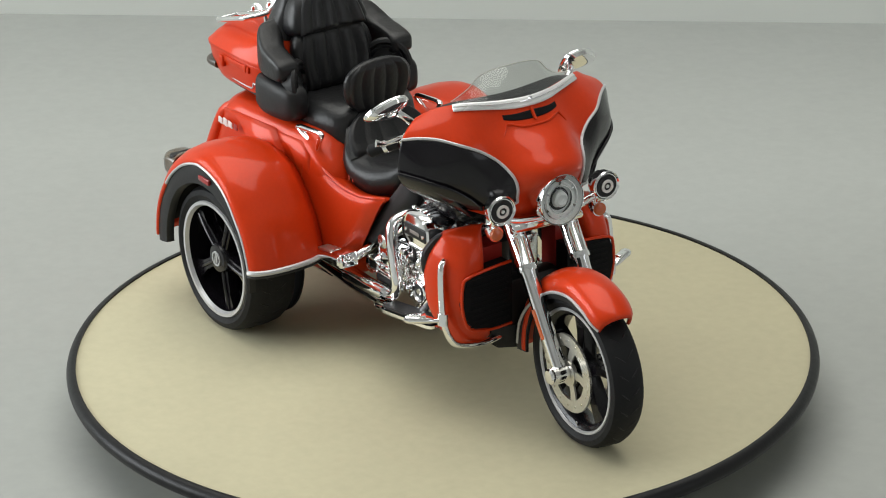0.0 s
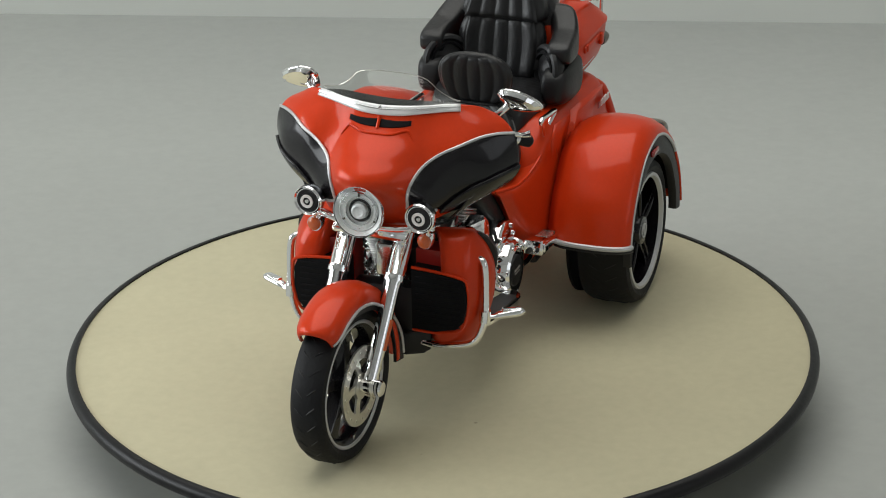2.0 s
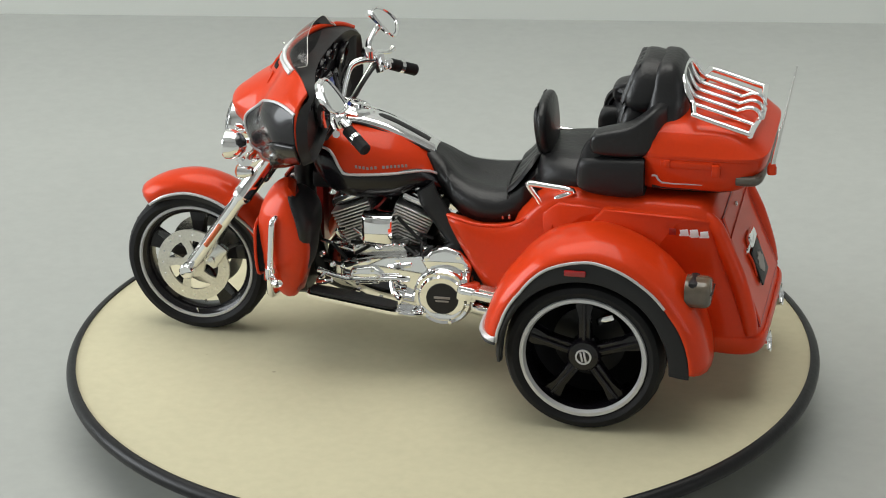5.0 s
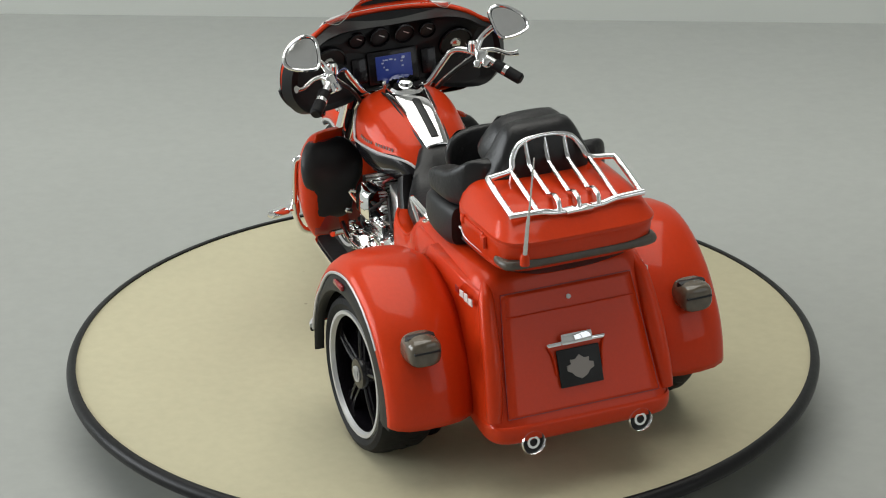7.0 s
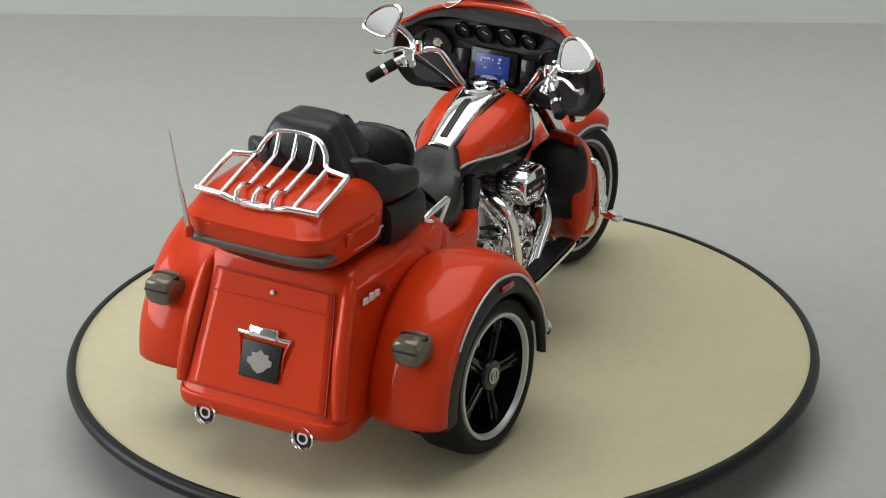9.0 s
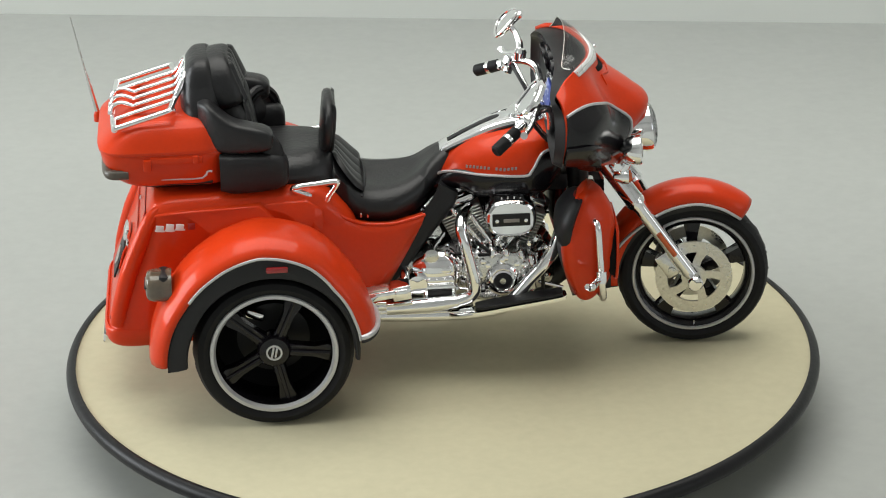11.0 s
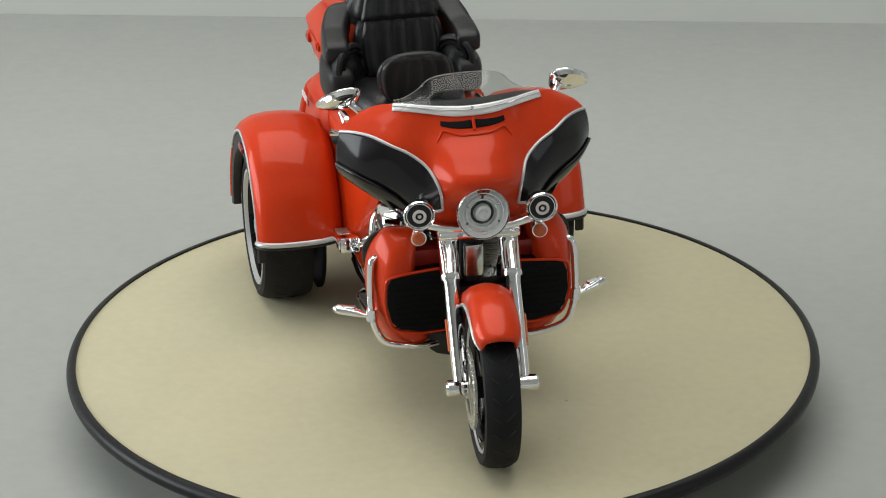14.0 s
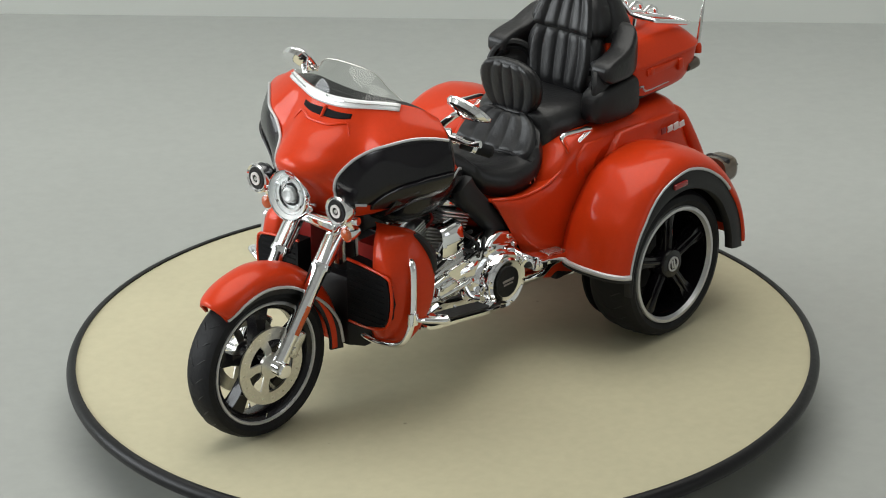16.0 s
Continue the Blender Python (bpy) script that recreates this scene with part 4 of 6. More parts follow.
def seat(trike):
    def row(x, hw, zt, zb, dish=0.0):
        return [(x, y * hw, z) for y, z in ((-0.90, zb), (-1.0, zb + (zt - zb) * 0.45), (-0.93, zb + (zt - zb) * 0.82), (-0.62, zt), (-0.3, zt - dish * 0.7), (0, zt - dish), (0.3, zt - dish * 0.7), (0.62, zt), (0.93, zb + (zt - zb) * 0.82), (1.0, zb + (zt - zb) * 0.45), (0.90, zb))]
    rider = loft([row(*a) for a in ((0.040, 0.030, 0.575, 0.540), (0.020, 0.052, 0.590, 0.515), (-0.02, 0.080, 0.570, 0.490, 0.002), (-0.07, 0.118, 0.532, 0.450, 0.010), (-0.13, 0.146, 0.516, 0.432, 0.014), (-0.19, 0.154, 0.516, 0.435, 0.012), (-0.225, 0.152, 0.530, 0.442, 0.006), (-0.255, 0.142, 0.560, 0.45, 0.002), (-0.285, 0.118, 0.592, 0.47, 0.0), (-0.305, 0.100, 0.598, 0.49, 0.0), (-0.322, 0.08, 0.580, 0.5, 0.0))], 4)
    st = part("rider_seat", rider, VINYL, trike, "black stitched vinyl rider saddle", sharp=70)
    panel = Sheet([[(x, y * w, z - 0.006 * (1 - y * y)) for y in (-1, -0.5, 0, 0.5, 1)] for x, z, w in ((-0.205, 0.520, 0.128), (-0.228, 0.540, 0.132), (-0.250, 0.566, 0.122), (-0.270, 0.592, 0.098), (-0.284, 0.608, 0.062))])
    part("seat_bolster", ribbed(panel, 5, 0.005), VINYL, st, "black ribbed lumbar pad of the saddle", sharp=70)
    part("seat_welt", tube([(-0.215, -0.142, 0.508), (-0.203, -0.07, 0.521), (-0.200, 0, 0.518), (-0.203, 0.07, 0.521), (-0.215, 0.142, 0.508)], 0.004, 6, 4), SATIN, st)
    for s in (-1, 1):
        part("seat_stud", box((-0.20, s * 0.146, 0.458), (0.006, 0.006, 0.014), 0.002), DULL, st)
        part("seat_stud", box((-0.218, s * 0.146, 0.459), (0.006, 0.006, 0.014), 0.002), DULL, st)
    pill = loft([row(*a) for a in ((-0.285, 0.11, 0.600, 0.48), (-0.31, 0.135, 0.618, 0.50), (-0.38, 0.158, 0.622, 0.525, 0.004), (-0.46, 0.165, 0.618, 0.535, 0.006), (-0.53, 0.165, 0.612, 0.54, 0.004), (-0.575, 0.15, 0.60, 0.55))], 4)
    part("passenger_seat", pill, VINYL, trike, "black vinyl passenger seat", sharp=70)
    # rider backrest: an oval pad on a post
    o = Vector((-0.295, 0, 0.671))
    def pad(k, dx):
        out = []
        for i in range(40):
            a = 2 * math.pi * i / 40
            z = 0.079 * spow(math.sin(a), 2.3)
            y = (0.107 + 0.12 * z) * spow(math.cos(a), 2.4)
            out.append(o + Vector((dx + 0.10 * z * k + 0.25 * (y * k) ** 2, y * k, z * k)))
        return out
    back = part("rider_backrest", skin(bmesh.new(), [pad(0.02, 0.013), pad(0.5, 0.013), pad(0.85, 0.011), pad(0.96, 0.006), pad(1.0, -0.003), pad(0.97, -0.012), pad(0.88, -0.016), pad(0.02, -0.017)], True, True), VINYL, trike, "black oval padded rider backrest", sharp=70)
    panel = Sheet([[o + Vector((0.0125 + z * 0.10 + 0.25 * y * y, y, z)) for y in (-w, -w / 2, 0, w / 2, w)] for z, w in ((-0.068, 0.060), (-0.042, 0.084), (0.0, 0.096), (0.042, 0.092), (0.069, 0.066))])
    part("ribbed_pad", ribbed(panel, 5, 0.0042, 0.001), VINYL, back, sharp=70)
    part("backrest_post", box((-0.306, 0, 0.590), (0.018, 0.045, 0.09), 0.006, (0, 4, 0)), SATIN, back)
    # passenger backrest with head pad, arm rests and speaker pods
    def cushion(c, hw, hh, th, lean, e=3.2, n=36, bow=0.0):
        out = []
        for k, dx in ((0.02, 1.0), (0.55, 1.0), (0.86, 0.82), (0.98, 0.4), (1.0, 0.0), (0.98, -0.5), (0.92, -1.0), (0.78, -1.4), (0.5, -1.7), (0.02, -1.8)):
            r = []
            for i in range(n):
                a = 2 * math.pi * i / n
                y, z = hw * k * spow(math.cos(a), e), hh * k * spow(math.sin(a), e)
                r.append((c[0] + dx * th - z * lean + bow * (y / hw) ** 2, c[1] + y, c[2] + z + dx * th * lean * 0.5))
            out.append(r)
        return skin(bmesh.new(), out, True, True)
    main = part("passenger_backrest", cushion((-0.535, 0, 0.690), 0.128, 0.098, 0.030, 0.20, bow=0.02), VINYL, trike, "black padded passenger backrest with vertical ribs", sharp=70)
    def crown(k, dx):
        r = []
        for i in range(40):
            a = 2 * math.pi * i / 40
            z = 0.066 * k * spow(math.sin(a), 3.0)
            y = (0.114 - 0.40 * z) * k * spow(math.cos(a), 3.2)
            r.append((-0.562 + dx - z * 0.34 + 1.0 * y * y, y, 0.818 + z + dx * 0.25))
        return r
    head = part("head_pad", skin(bmesh.new(), [crown(0.02, 0.032), crown(0.55, 0.032), crown(0.86, 0.028), crown(0.96, 0.018), crown(1.0, 0.002), crown(1.01, -0.022), crown(0.98, -0.044), crown(0.88, -0.060), crown(0.6, -0.068), crown(0.02, -0.070)], True, True), VINYL, main, "black upper backrest pad", sharp=60)
    panel = Sheet([[(-0.535 + 0.029 - z * 0.20 + 0.02 * (y / 0.128) ** 2, y, 0.690 + z + 0.003) for y in (-w, -w / 2, 0, w / 2, w)] for z, w in ((-0.078, 0.096), (-0.02, 0.106), (0.03, 0.106), (0.080, 0.094))])
    part("ribbed_pad", ribbed(panel, 5, 0.007, 0.001), VINYL, main, sharp=70)
    panel = Sheet([[(-0.562 + 0.031 - z * 0.34 + 1.0 * y * y, y, 0.818 + z + 0.006) for y in (-w, -w / 2, 0, w / 2, w)] for z, w in ((-0.052, 0.106), (-0.02, 0.100), (0.02, 0.088), (0.050, 0.072))])
    part("ribbed_pad", ribbed(panel, 5, 0.007, 0.001), VINYL, head, sharp=70)
    shell = loft([plan_ring(z, xr, xf, wr, wf, 3.6, 48) for z, xr, xf, wr, wf in ((0.600, -0.660, -0.560, 0.150, 0.170), (0.680, -0.668, -0.560, 0.150, 0.172), (0.740, -0.674, -0.562, 0.142, 0.166), (0.780, -0.676, -0.568, 0.126, 0.146), (0.815, -0.672, -0.572, 0.110, 0.122), (0.850, -0.662, -0.580, 0.094, 0.104), (0.872, -0.646, -0.592, 0.078, 0.086), (0.880, -0.630, -0.602, 0.056, 0.062))], 4)
    part("back_shell", shell, VINYL, main, "black padded shell behind the backrest", sharp=60)
    for s in (-1, 1):
        arm = part("arm_rest", loft([sec_ring(x, hw, zb, zt, 4.5, 28, s * y) for x, y, hw, zb, zt in ((-0.440, 0.186, 0.020, 0.690, 0.714), (-0.446, 0.186, 0.031, 0.682, 0.724), (-0.462, 0.186, 0.035, 0.674, 0.734), (-0.50, 0.184, 0.036, 0.670, 0.744), (-0.54, 0.178, 0.038, 0.668, 0.754), (-0.575, 0.164, 0.042, 0.668, 0.776), (-0.605, 0.144, 0.044, 0.680, 0.796), (-0.630, 0.120, 0.03, 0.70, 0.79))], 4), VINYL, main, "black padded arm rest", sharp=60)
        pod = part("speaker_pod", loft([sec_ring(x, hw, zb, zt, 3.6, 28, s * y) for x, y, hw, zb, zt in ((-0.402, 0.178, 0.018, 0.592, 0.628), (-0.410, 0.180, 0.030, 0.576, 0.650), (-0.432, 0.181, 0.038, 0.566, 0.664), (-0.48, 0.182, 0.042, 0.560, 0.668), (-0.545, 0.184, 0.038, 0.558, 0.668), (-0.58, 0.182, 0.034, 0.565, 0.666))], 4), SATIN, main, "black speaker pod beside the passenger seat", sharp=60)
        ax = (0.70, -s * 0.70, 0.12)
        spk = part("speaker", lathe([(-0.034, 0.046), (-0.016, 0.068), (0.002, 0.074), (0.010, 0.070), (0.013, 0.062), (0.006, 0.056), (0.002, 0.030), (0.006, 0.022), (0.012, 0.012), (0.013, 0)], (-0.468, s * 0.146, 0.650), ax, 36), SATIN, pod, "round black loudspeaker facing the seat")
        part("speaker_ring", lathe([(0.010, 0.054), (0.0135, 0.052), (0.0135, 0.046), (0.004, 0.044)], (-0.468, s * 0.146, 0.650), ax, 32, closed=True), GRILLE, spk)


def rear_body(trike):
    rings = [plan_ring(*a) for a in (
        (0.146, -0.860, -0.26, 0.225, 0.150, 7), (0.153, -0.888, -0.25, 0.250, 0.165, 9), (0.170, -0.902, -0.235, 0.258, 0.175, 9), (0.196, -0.904, -0.22, 0.260, 0.180, 9), (0.205, -0.898, -0.22, 0.258, 0.182, 9), (0.210, -0.890, -0.22, 0.256, 0.184, 9),
        (0.300, -0.856, -0.22, 0.252, 0.195, 9), (0.400, -0.818, -0.22, 0.243, 0.205, 9), (0.470, -0.792, -0.24, 0.235, 0.208, 9), (0.515, -0.775, -0.28, 0.228, 0.208, 9), (0.542, -0.762, -0.31, 0.216, 0.200, 8), (0.556, -0.745, -0.335, 0.196, 0.184, 7), (0.560, -0.72, -0.35, 0.17, 0.165, 7))]
    body = part("rear_body", loft(rings, 3), RED, trike, "glossy orange-red luggage body between the rear fenders", sharp=35)
    # side cowls forward under the saddle
    for s in (-1, 1):
        rows = [[(-0.050, s * 0.140, 0.449), (-0.058, s * 0.153, 0.430), (-0.092, s * 0.160, 0.365), (-0.150, s * 0.165, 0.265), (-0.170, s * 0.165, 0.235)],
                [(-0.085, s * 0.160, 0.447), (-0.092, s * 0.172, 0.428), (-0.122, s * 0.184, 0.360), (-0.172, s * 0.196, 0.265), (-0.195, s * 0.198, 0.235)],
                [(-0.140, s * 0.172, 0.440), (-0.145, s * 0.184, 0.420), (-0.172, s * 0.200, 0.350), (-0.215, s * 0.214, 0.262), (-0.235, s * 0.216, 0.232)],
                [(-0.215, s * 0.184, 0.450), (-0.220, s * 0.197, 0.426), (-0.236, s * 0.213, 0.350), (-0.265, s * 0.226, 0.260), (-0.285, s * 0.228, 0.232)],
                [(-0.275, s * 0.194, 0.480), (-0.282, s * 0.206, 0.452), (-0.292, s * 0.222, 0.360), (-0.310, s * 0.234, 0.260), (-0.325, s * 0.236, 0.232)],
                [(-0.335, s * 0.200, 0.522), (-0.345, s * 0.214, 0.480), (-0.352, s * 0.230, 0.370), (-0.360, s * 0.240, 0.260), (-0.365, s * 0.242, 0.232)]]
        cowl = part("side_cowl", Sheet(rows).patch(24, 34), RED, trike, "orange-red side cover under the saddle", sharp=60, thick=0.01, inside=(-0.2, 0, 0.35))
        shelf = [[q for q in (r[0], (r[0][0] - 0.004, r[0][1] - s * 0.03, r[0][2] - 0.004), (r[0][0] - 0.01, s * 0.09, r[0][2] - 0.02))] for r in rows]
        part("cowl_shelf", Sheet(shelf).patch(8, 24), RED, cowl, thick=0.006)
        part("cowl_ridge", tube([r[0] for r in rows], 0.0045, 8, 4), RED, cowl)
        # a faceted shoulder of the body over the fender
        def plate_at(y, k):
            return [(x, s * (y - (0.016 if x < -0.75 else 0.0)), z) for x, z in ((-0.778 + k, 0.490), (-0.766 + k, 0.514 - k), (-0.690, 0.526 - k), (-0.482 - k, 0.535 - k), (-0.418 - k, 0.462), (-0.405 - k, 0.36), (-0.60, 0.33), (-0.79 + k, 0.36))]
        part("body_shoulder", skin(bmesh.new(), [plate_at(0.15, 0.0), plate_at(0.232, 0.0), plate_at(0.236, 0.004)], True, True), RED, body, "creased orange-red shoulder panel", sharp=50)
        def front_at(y, k):
            return [(x, s * y, z) for x, z in ((-0.47, 0.530 - k), (-0.36, 0.535 - k), (-0.318 - k, 0.505), (-0.318 - k, 0.44), (-0.35, 0.30), (-0.47, 0.30))]
        part("body_facet", skin(bmesh.new(), [front_at(0.14, 0.0), front_at(0.210, 0.0), front_at(0.215, 0.005)], True, True), RED, body, sharp=50)
        # black frame rail beside the engine
        leaf = []
        for x, y, z, w in ((0.022, 0.108, 0.505, 0.028), (0.008, 0.116, 0.470, 0.029), (-0.036, 0.130, 0.415, 0.027), (-0.084, 0.142, 0.350, 0.022), (-0.128, 0.152, 0.285, 0.015), (-0.146, 0.155, 0.255, 0.006)):
            leaf.append(cat([(x + w * 0.75, s * (y - 0.02), z - w * 0.65), (x + w * 0.4, s * (y - 0.002), z - w * 0.35), (x - w * 0.2, s * (y + 0.002), z + w * 0.1), (x - w * 1.1, s * y, z + w * 0.6), (x - w * 0.6, s * (y - 0.035), z + w * 0.5), (x + w * 0.6, s * (y - 0.04), z - w * 0.5)], 3, True))
        part("frame_cover", loft(leaf, 4), SATIN, trike, "satin black curved frame cover beside the engine", sharp=60)
        # grab rail
        part("grab_rail", tube([(-0.385, s * 0.195, 0.566), (-0.335, s * 0.196, 0.572), (-0.287, s * 0.195, 0.577), (-0.279, s * 0.194, 0.571), (-0.300, s * 0.190, 0.538), (-0.312, s * 0.187, 0.517), (-0.322, s * 0.187, 0.516), (-0.350, s * 0.190, 0.537), (-0.392, s * 0.194, 0.557)], 0.0082, 10, 3, closed=True), CHROME, trike, "chrome triangular passenger grab rail")
        # three bars where the side badge stands
        badge = None
        for k in range(3):
            badge = box((-0.690 - 0.026 * k, s * 0.2388, 0.487 - 0.001 * k), (0.021, 0.004, 0.017 if k != 1 else 0.022), 0.005, (0, 8, 0), badge)
            badge = box((-0.690 - 0.026 * k, s * 0.2388, 0.480 - 0.001 * k), (0.026, 0.0036, 0.005), 0.002, (0, 4, 0), badge)
        part("side_badge", badge, WHITE, body, "pale badge of three small bars")
        part("badge_crest", box((-0.660, s * 0.2388, 0.488), (0.018, 0.003, 0.018), 0.004), DARKRED, body)
    # boot lid and its seam
    xr = lambda z: line([(0.205, -0.894), (0.21, -0.890), (0.30, -0.856), (0.40, -0.818), (0.47, -0.792), (0.515, -0.775)], z)
    q = lambda y, z, lift=0.0: (xr(z) - lift, y, z)
    lid = []
    for z, w in ((0.222, 0.205), (0.30, 0.198), (0.40, 0.188), (0.505, 0.176)):
        lid.append([q(y * w, z, 0.0025) for y in (-1, -0.5, 0, 0.5, 1)])
    lidob = part("boot_lid", Sheet(lid).patch(12, 20), RED, body, "orange-red boot lid", thick=0.008, inside=(-0.5, 0, 0.3))
    seam = [q(-0.205, 0.222, 0.001), q(-0.198, 0.30, 0.001), q(-0.188, 0.40, 0.001), q(-0.176, 0.505, 0.001), q(0.176, 0.505, 0.001), q(0.188, 0.40, 0.001), q(0.198, 0.30, 0.001), q(0.205, 0.222, 0.001)]
    part("lid_seam", tube(seam + [seam[0]], 0.0020, 6, 1), DARKRED, body)
    for s in (-1, 1):
        part("rear_flange", tube([(-0.868, s * 0.234, 0.215), (-0.856, s * 0.230, 0.27), (-0.828, s * 0.222, 0.36), (-0.798, s * 0.216, 0.43), (-0.768, s * 0.208, 0.495), (-0.735, s * 0.196, 0.528)], [0.018, 0.022, 0.024, 0.023, 0.020, 0.012], 16, 4), RED, body)
    part("crease", tube([q(-0.172, 0.452, 0.0045), q(0.172, 0.452, 0.0045)], 0.0022, 6, 1), RED, lidob)
    part("lock", lathe([(0, 0.006), (0.004, 0.006), (0.005, 0)], q(0, 0.476, 0.004), (-1, 0, 0.35), 16), WHITE, lidob, "small white lock")
    tilt = 20.5
    hx = xr(0.383) - 0.012
    handle = box((hx, 0, 0.383), (0.016, 0.086, 0.030), 0.006, (0, tilt, 0))
    handle = box((hx + 0.003, 0, 0.372), (0.012, 0.160, 0.012), 0.005, (0, tilt, 0), handle)
    part("boot_handle", handle, CHROME, lidob, "chrome boot handle")
    fr = None
    for s in (-1, 1):
        fr = tube([q(s * 0.078, 0.372, 0.007), q(s * 0.066, 0.345, 0.009), q(s * 0.062, 0.300, 0.004)], 0.0032, 8, 3, fr)
    part("plate_surround", fr, RED, lidob)
    pz = 0.316
    plate = part("plate", box((xr(pz) - 0.010, 0, pz), (0.006, 0.116, 0.094), 0.003, (0, tilt, 0)), SATIN, lidob, "square black plate with a grey shield shape")
    sh = [(0.0, 0.030), (0.012, 0.020), (0.026, 0.020), (0.024, 0.010), (0.036, 0.006), (0.036, -0.006), (0.024, -0.012), (0.016, -0.022), (0.0, -0.030)]
    sh = sh + [(-a, b) for a, b in sh[-2:0:-1]]
    em = slab([(a, b) for a, b in sh], -0.0012, 0.0012, 0.0)
    em.transform(Matrix.Translation((xr(pz) - 0.0142, 0, pz)) @ Matrix.Rotation(radians(tilt), 4, "Y") @ Matrix.Rotation(radians(90), 4, "Z"))
    part("plate_emblem", em, STAMP, plate)
    for s in (-1, 1):
        ex = lathe([(0.0, 0.024), (-0.055, 0.025), (-0.070, 0.030), (-0.078, 0.0325), (-0.083, 0.030), (-0.077, 0.0265), (-0.060, 0.025)], (-0.826, s * 0.146, 0.148), (1, 0, -0.12), 32, caps=False)
        tip = part("exhaust_tip", ex, CHROME, trike, "flared chrome exhaust tip")
        part("bore", lathe([(-0.072, 0.0265), (-0.073, 0.0)], (-0.826, s * 0.146, 0.148), (1, 0, -0.12), 24), SATIN, tip)
        part("bore_ring", lathe([(-0.070, 0.0175), (-0.078, 0.0165), (-0.078, 0.0105), (-0.070, 0.0095)], (-0.826, s * 0.146, 0.148), (1, 0, -0.12), 20, closed=True), CHROME, tip)
        part("silencer", tube([(-0.825, s * 0.146, 0.143), (-0.60, s * 0.146, 0.150), (-0.35, s * 0.155, 0.165)], 0.028, 14, 3), DULL, trike, "metal silencer under the body")
        part("exhaust_bulge", loft([sec_ring(x, hw, 0.15, zt, 2.2, 18, s * 0.146) for x, hw, zt in ((-0.82, 0.038, 0.185), (-0.868, 0.034, 0.178), (-0.880, 0.022, 0.170))], 3), RED, body)
    part("underfloor", box((-0.55, 0, 0.165), (0.56, 0.36, 0.03), 0.01), SATIN, trike, "black underbody")
    part("rear_axle", tube([(REAR_AXLE[0], -0.31, REAR_AXLE[1]), (REAR_AXLE[0], 0.31, REAR_AXLE[1])], 0.03, 14, 1), SATIN, trike)


def top_case(trike):
    base = part("case_plinth", loft([plan_ring(*a) for a in ((0.552, -0.80, -0.58, 0.12, 0.13, 4), (0.575, -0.83, -0.57, 0.165, 0.165, 5), (0.588, -0.84, -0.56, 0.18, 0.18, 5))], 3), SATIN, trike, "black plinth under the luggage case")
    rings = [plan_ring(*a) for a in ((0.583, -0.825, -0.56, 0.178, 0.190, 6), (0.592, -0.850, -0.55, 0.196, 0.200, 5), (0.630, -0.882, -0.55, 0.206, 0.206, 5), (0.668, -0.890, -0.55, 0.208, 0.208, 5.5), (0.676, -0.888, -0.55, 0.206, 0.206, 5.5))]
    low = part("top_case", loft(rings, 3), RED, trike, "orange-red hard luggage case behind the passenger seat")
    rings = [plan_ring(*a) for a in ((0.674, -0.889, -0.55, 0.207, 0.206, 5.5), (0.676, -0.894, -0.55, 0.211, 0.208, 5.5), (0.684, -0.895, -0.55, 0.212, 0.208, 5.5), (0.688, -0.891, -0.55, 0.209, 0.206, 5.5), (0.694, -0.885, -0.55, 0.205, 0.204, 5.5), (0.712, -0.868, -0.55, 0.194, 0.198, 5.5), (0.734, -0.840, -0.56, 0.178, 0.184, 5.5), (0.744, -0.820, -0.565, 0.164, 0.173, 5.5), (0.750, -0.800, -0.57, 0.150, 0.162, 5.5), (0.757, -0.74, -0.60, 0.11, 0.12, 5))]
    part("lid", skin(bmesh.new(), rings, True, True), RED, low, "orange-red case lid with rounded shoulders", sharp=32)
    # smoked light strip round the rear corners
    strip = [(-0.815, -0.198, 0.628), (-0.850, -0.198, 0.628), (-0.873, -0.185, 0.629), (-0.879, -0.12, 0.630), (-0.880, 0, 0.630), (-0.879, 0.12, 0.630), (-0.873, 0.185, 0.629), (-0.850, 0.198, 0.628), (-0.815, 0.198, 0.628)]
    part("light_strip", tube([(x + 0.006 * (x < -0.86), y * 0.985, z - 0.006) for x, y, z in strip], 0.0135, 10, 4), SMOKE, low, "smoked grey light strip round the rear edge")
    for s in (-1, 1):
        part("case_stripe", tube([(-0.600, s * 0.2030, 0.624), (-0.612, s * 0.2030, 0.624), (-0.626, s * 0.2000, 0.606), (-0.70, s * 0.2000, 0.606), (-0.76, s * 0.1975, 0.606)], 0.0030, 8, 2), SILVER, low, "silver pinstripe along the case")
        part("case_field", tube([(-0.60, s * 0.1935, 0.592), (-0.70, s * 0.1930, 0.592), (-0.77, s * 0.1880, 0.592)], 0.0050, 8, 2), SATIN, low)
        part("latch_rib", box((-0.690, s * 0.2085, 0.660), (0.135, 0.008, 0.020), 0.004), RED, low)
        part("latch", box((-0.765, s * 0.211, 0.650), (0.022, 0.014, 0.034), 0.005), RED, low, "case latch")
        part("latch", box((-0.640, s * 0.211, 0.662), (0.016, 0.010, 0.022), 0.004), RED, low)
    part("antenna_foot", lathe([(-0.01, 0.012), (0.008, 0.012), (0.018, 0.008), (0.020, 0)], (-0.902, 0.166, 0.645), (0, 0, 1), 16), RED, low)
    ant = part("antenna", tube([(-0.902, 0.166, 0.655), (-0.915, 0.166, 0.720), (-0.922, 0.166, 0.755), (-0.928, 0.166, 0.775), (-0.958, 0.166, 0.930)], [0.0065, 0.0055, 0.005, 0.003, 0.0018], 10, 1), DULL, trike, "thin metal whip antenna")
    # luggage rack
    zr = lambda x: 0.779 + (x + 0.715) * 0.30
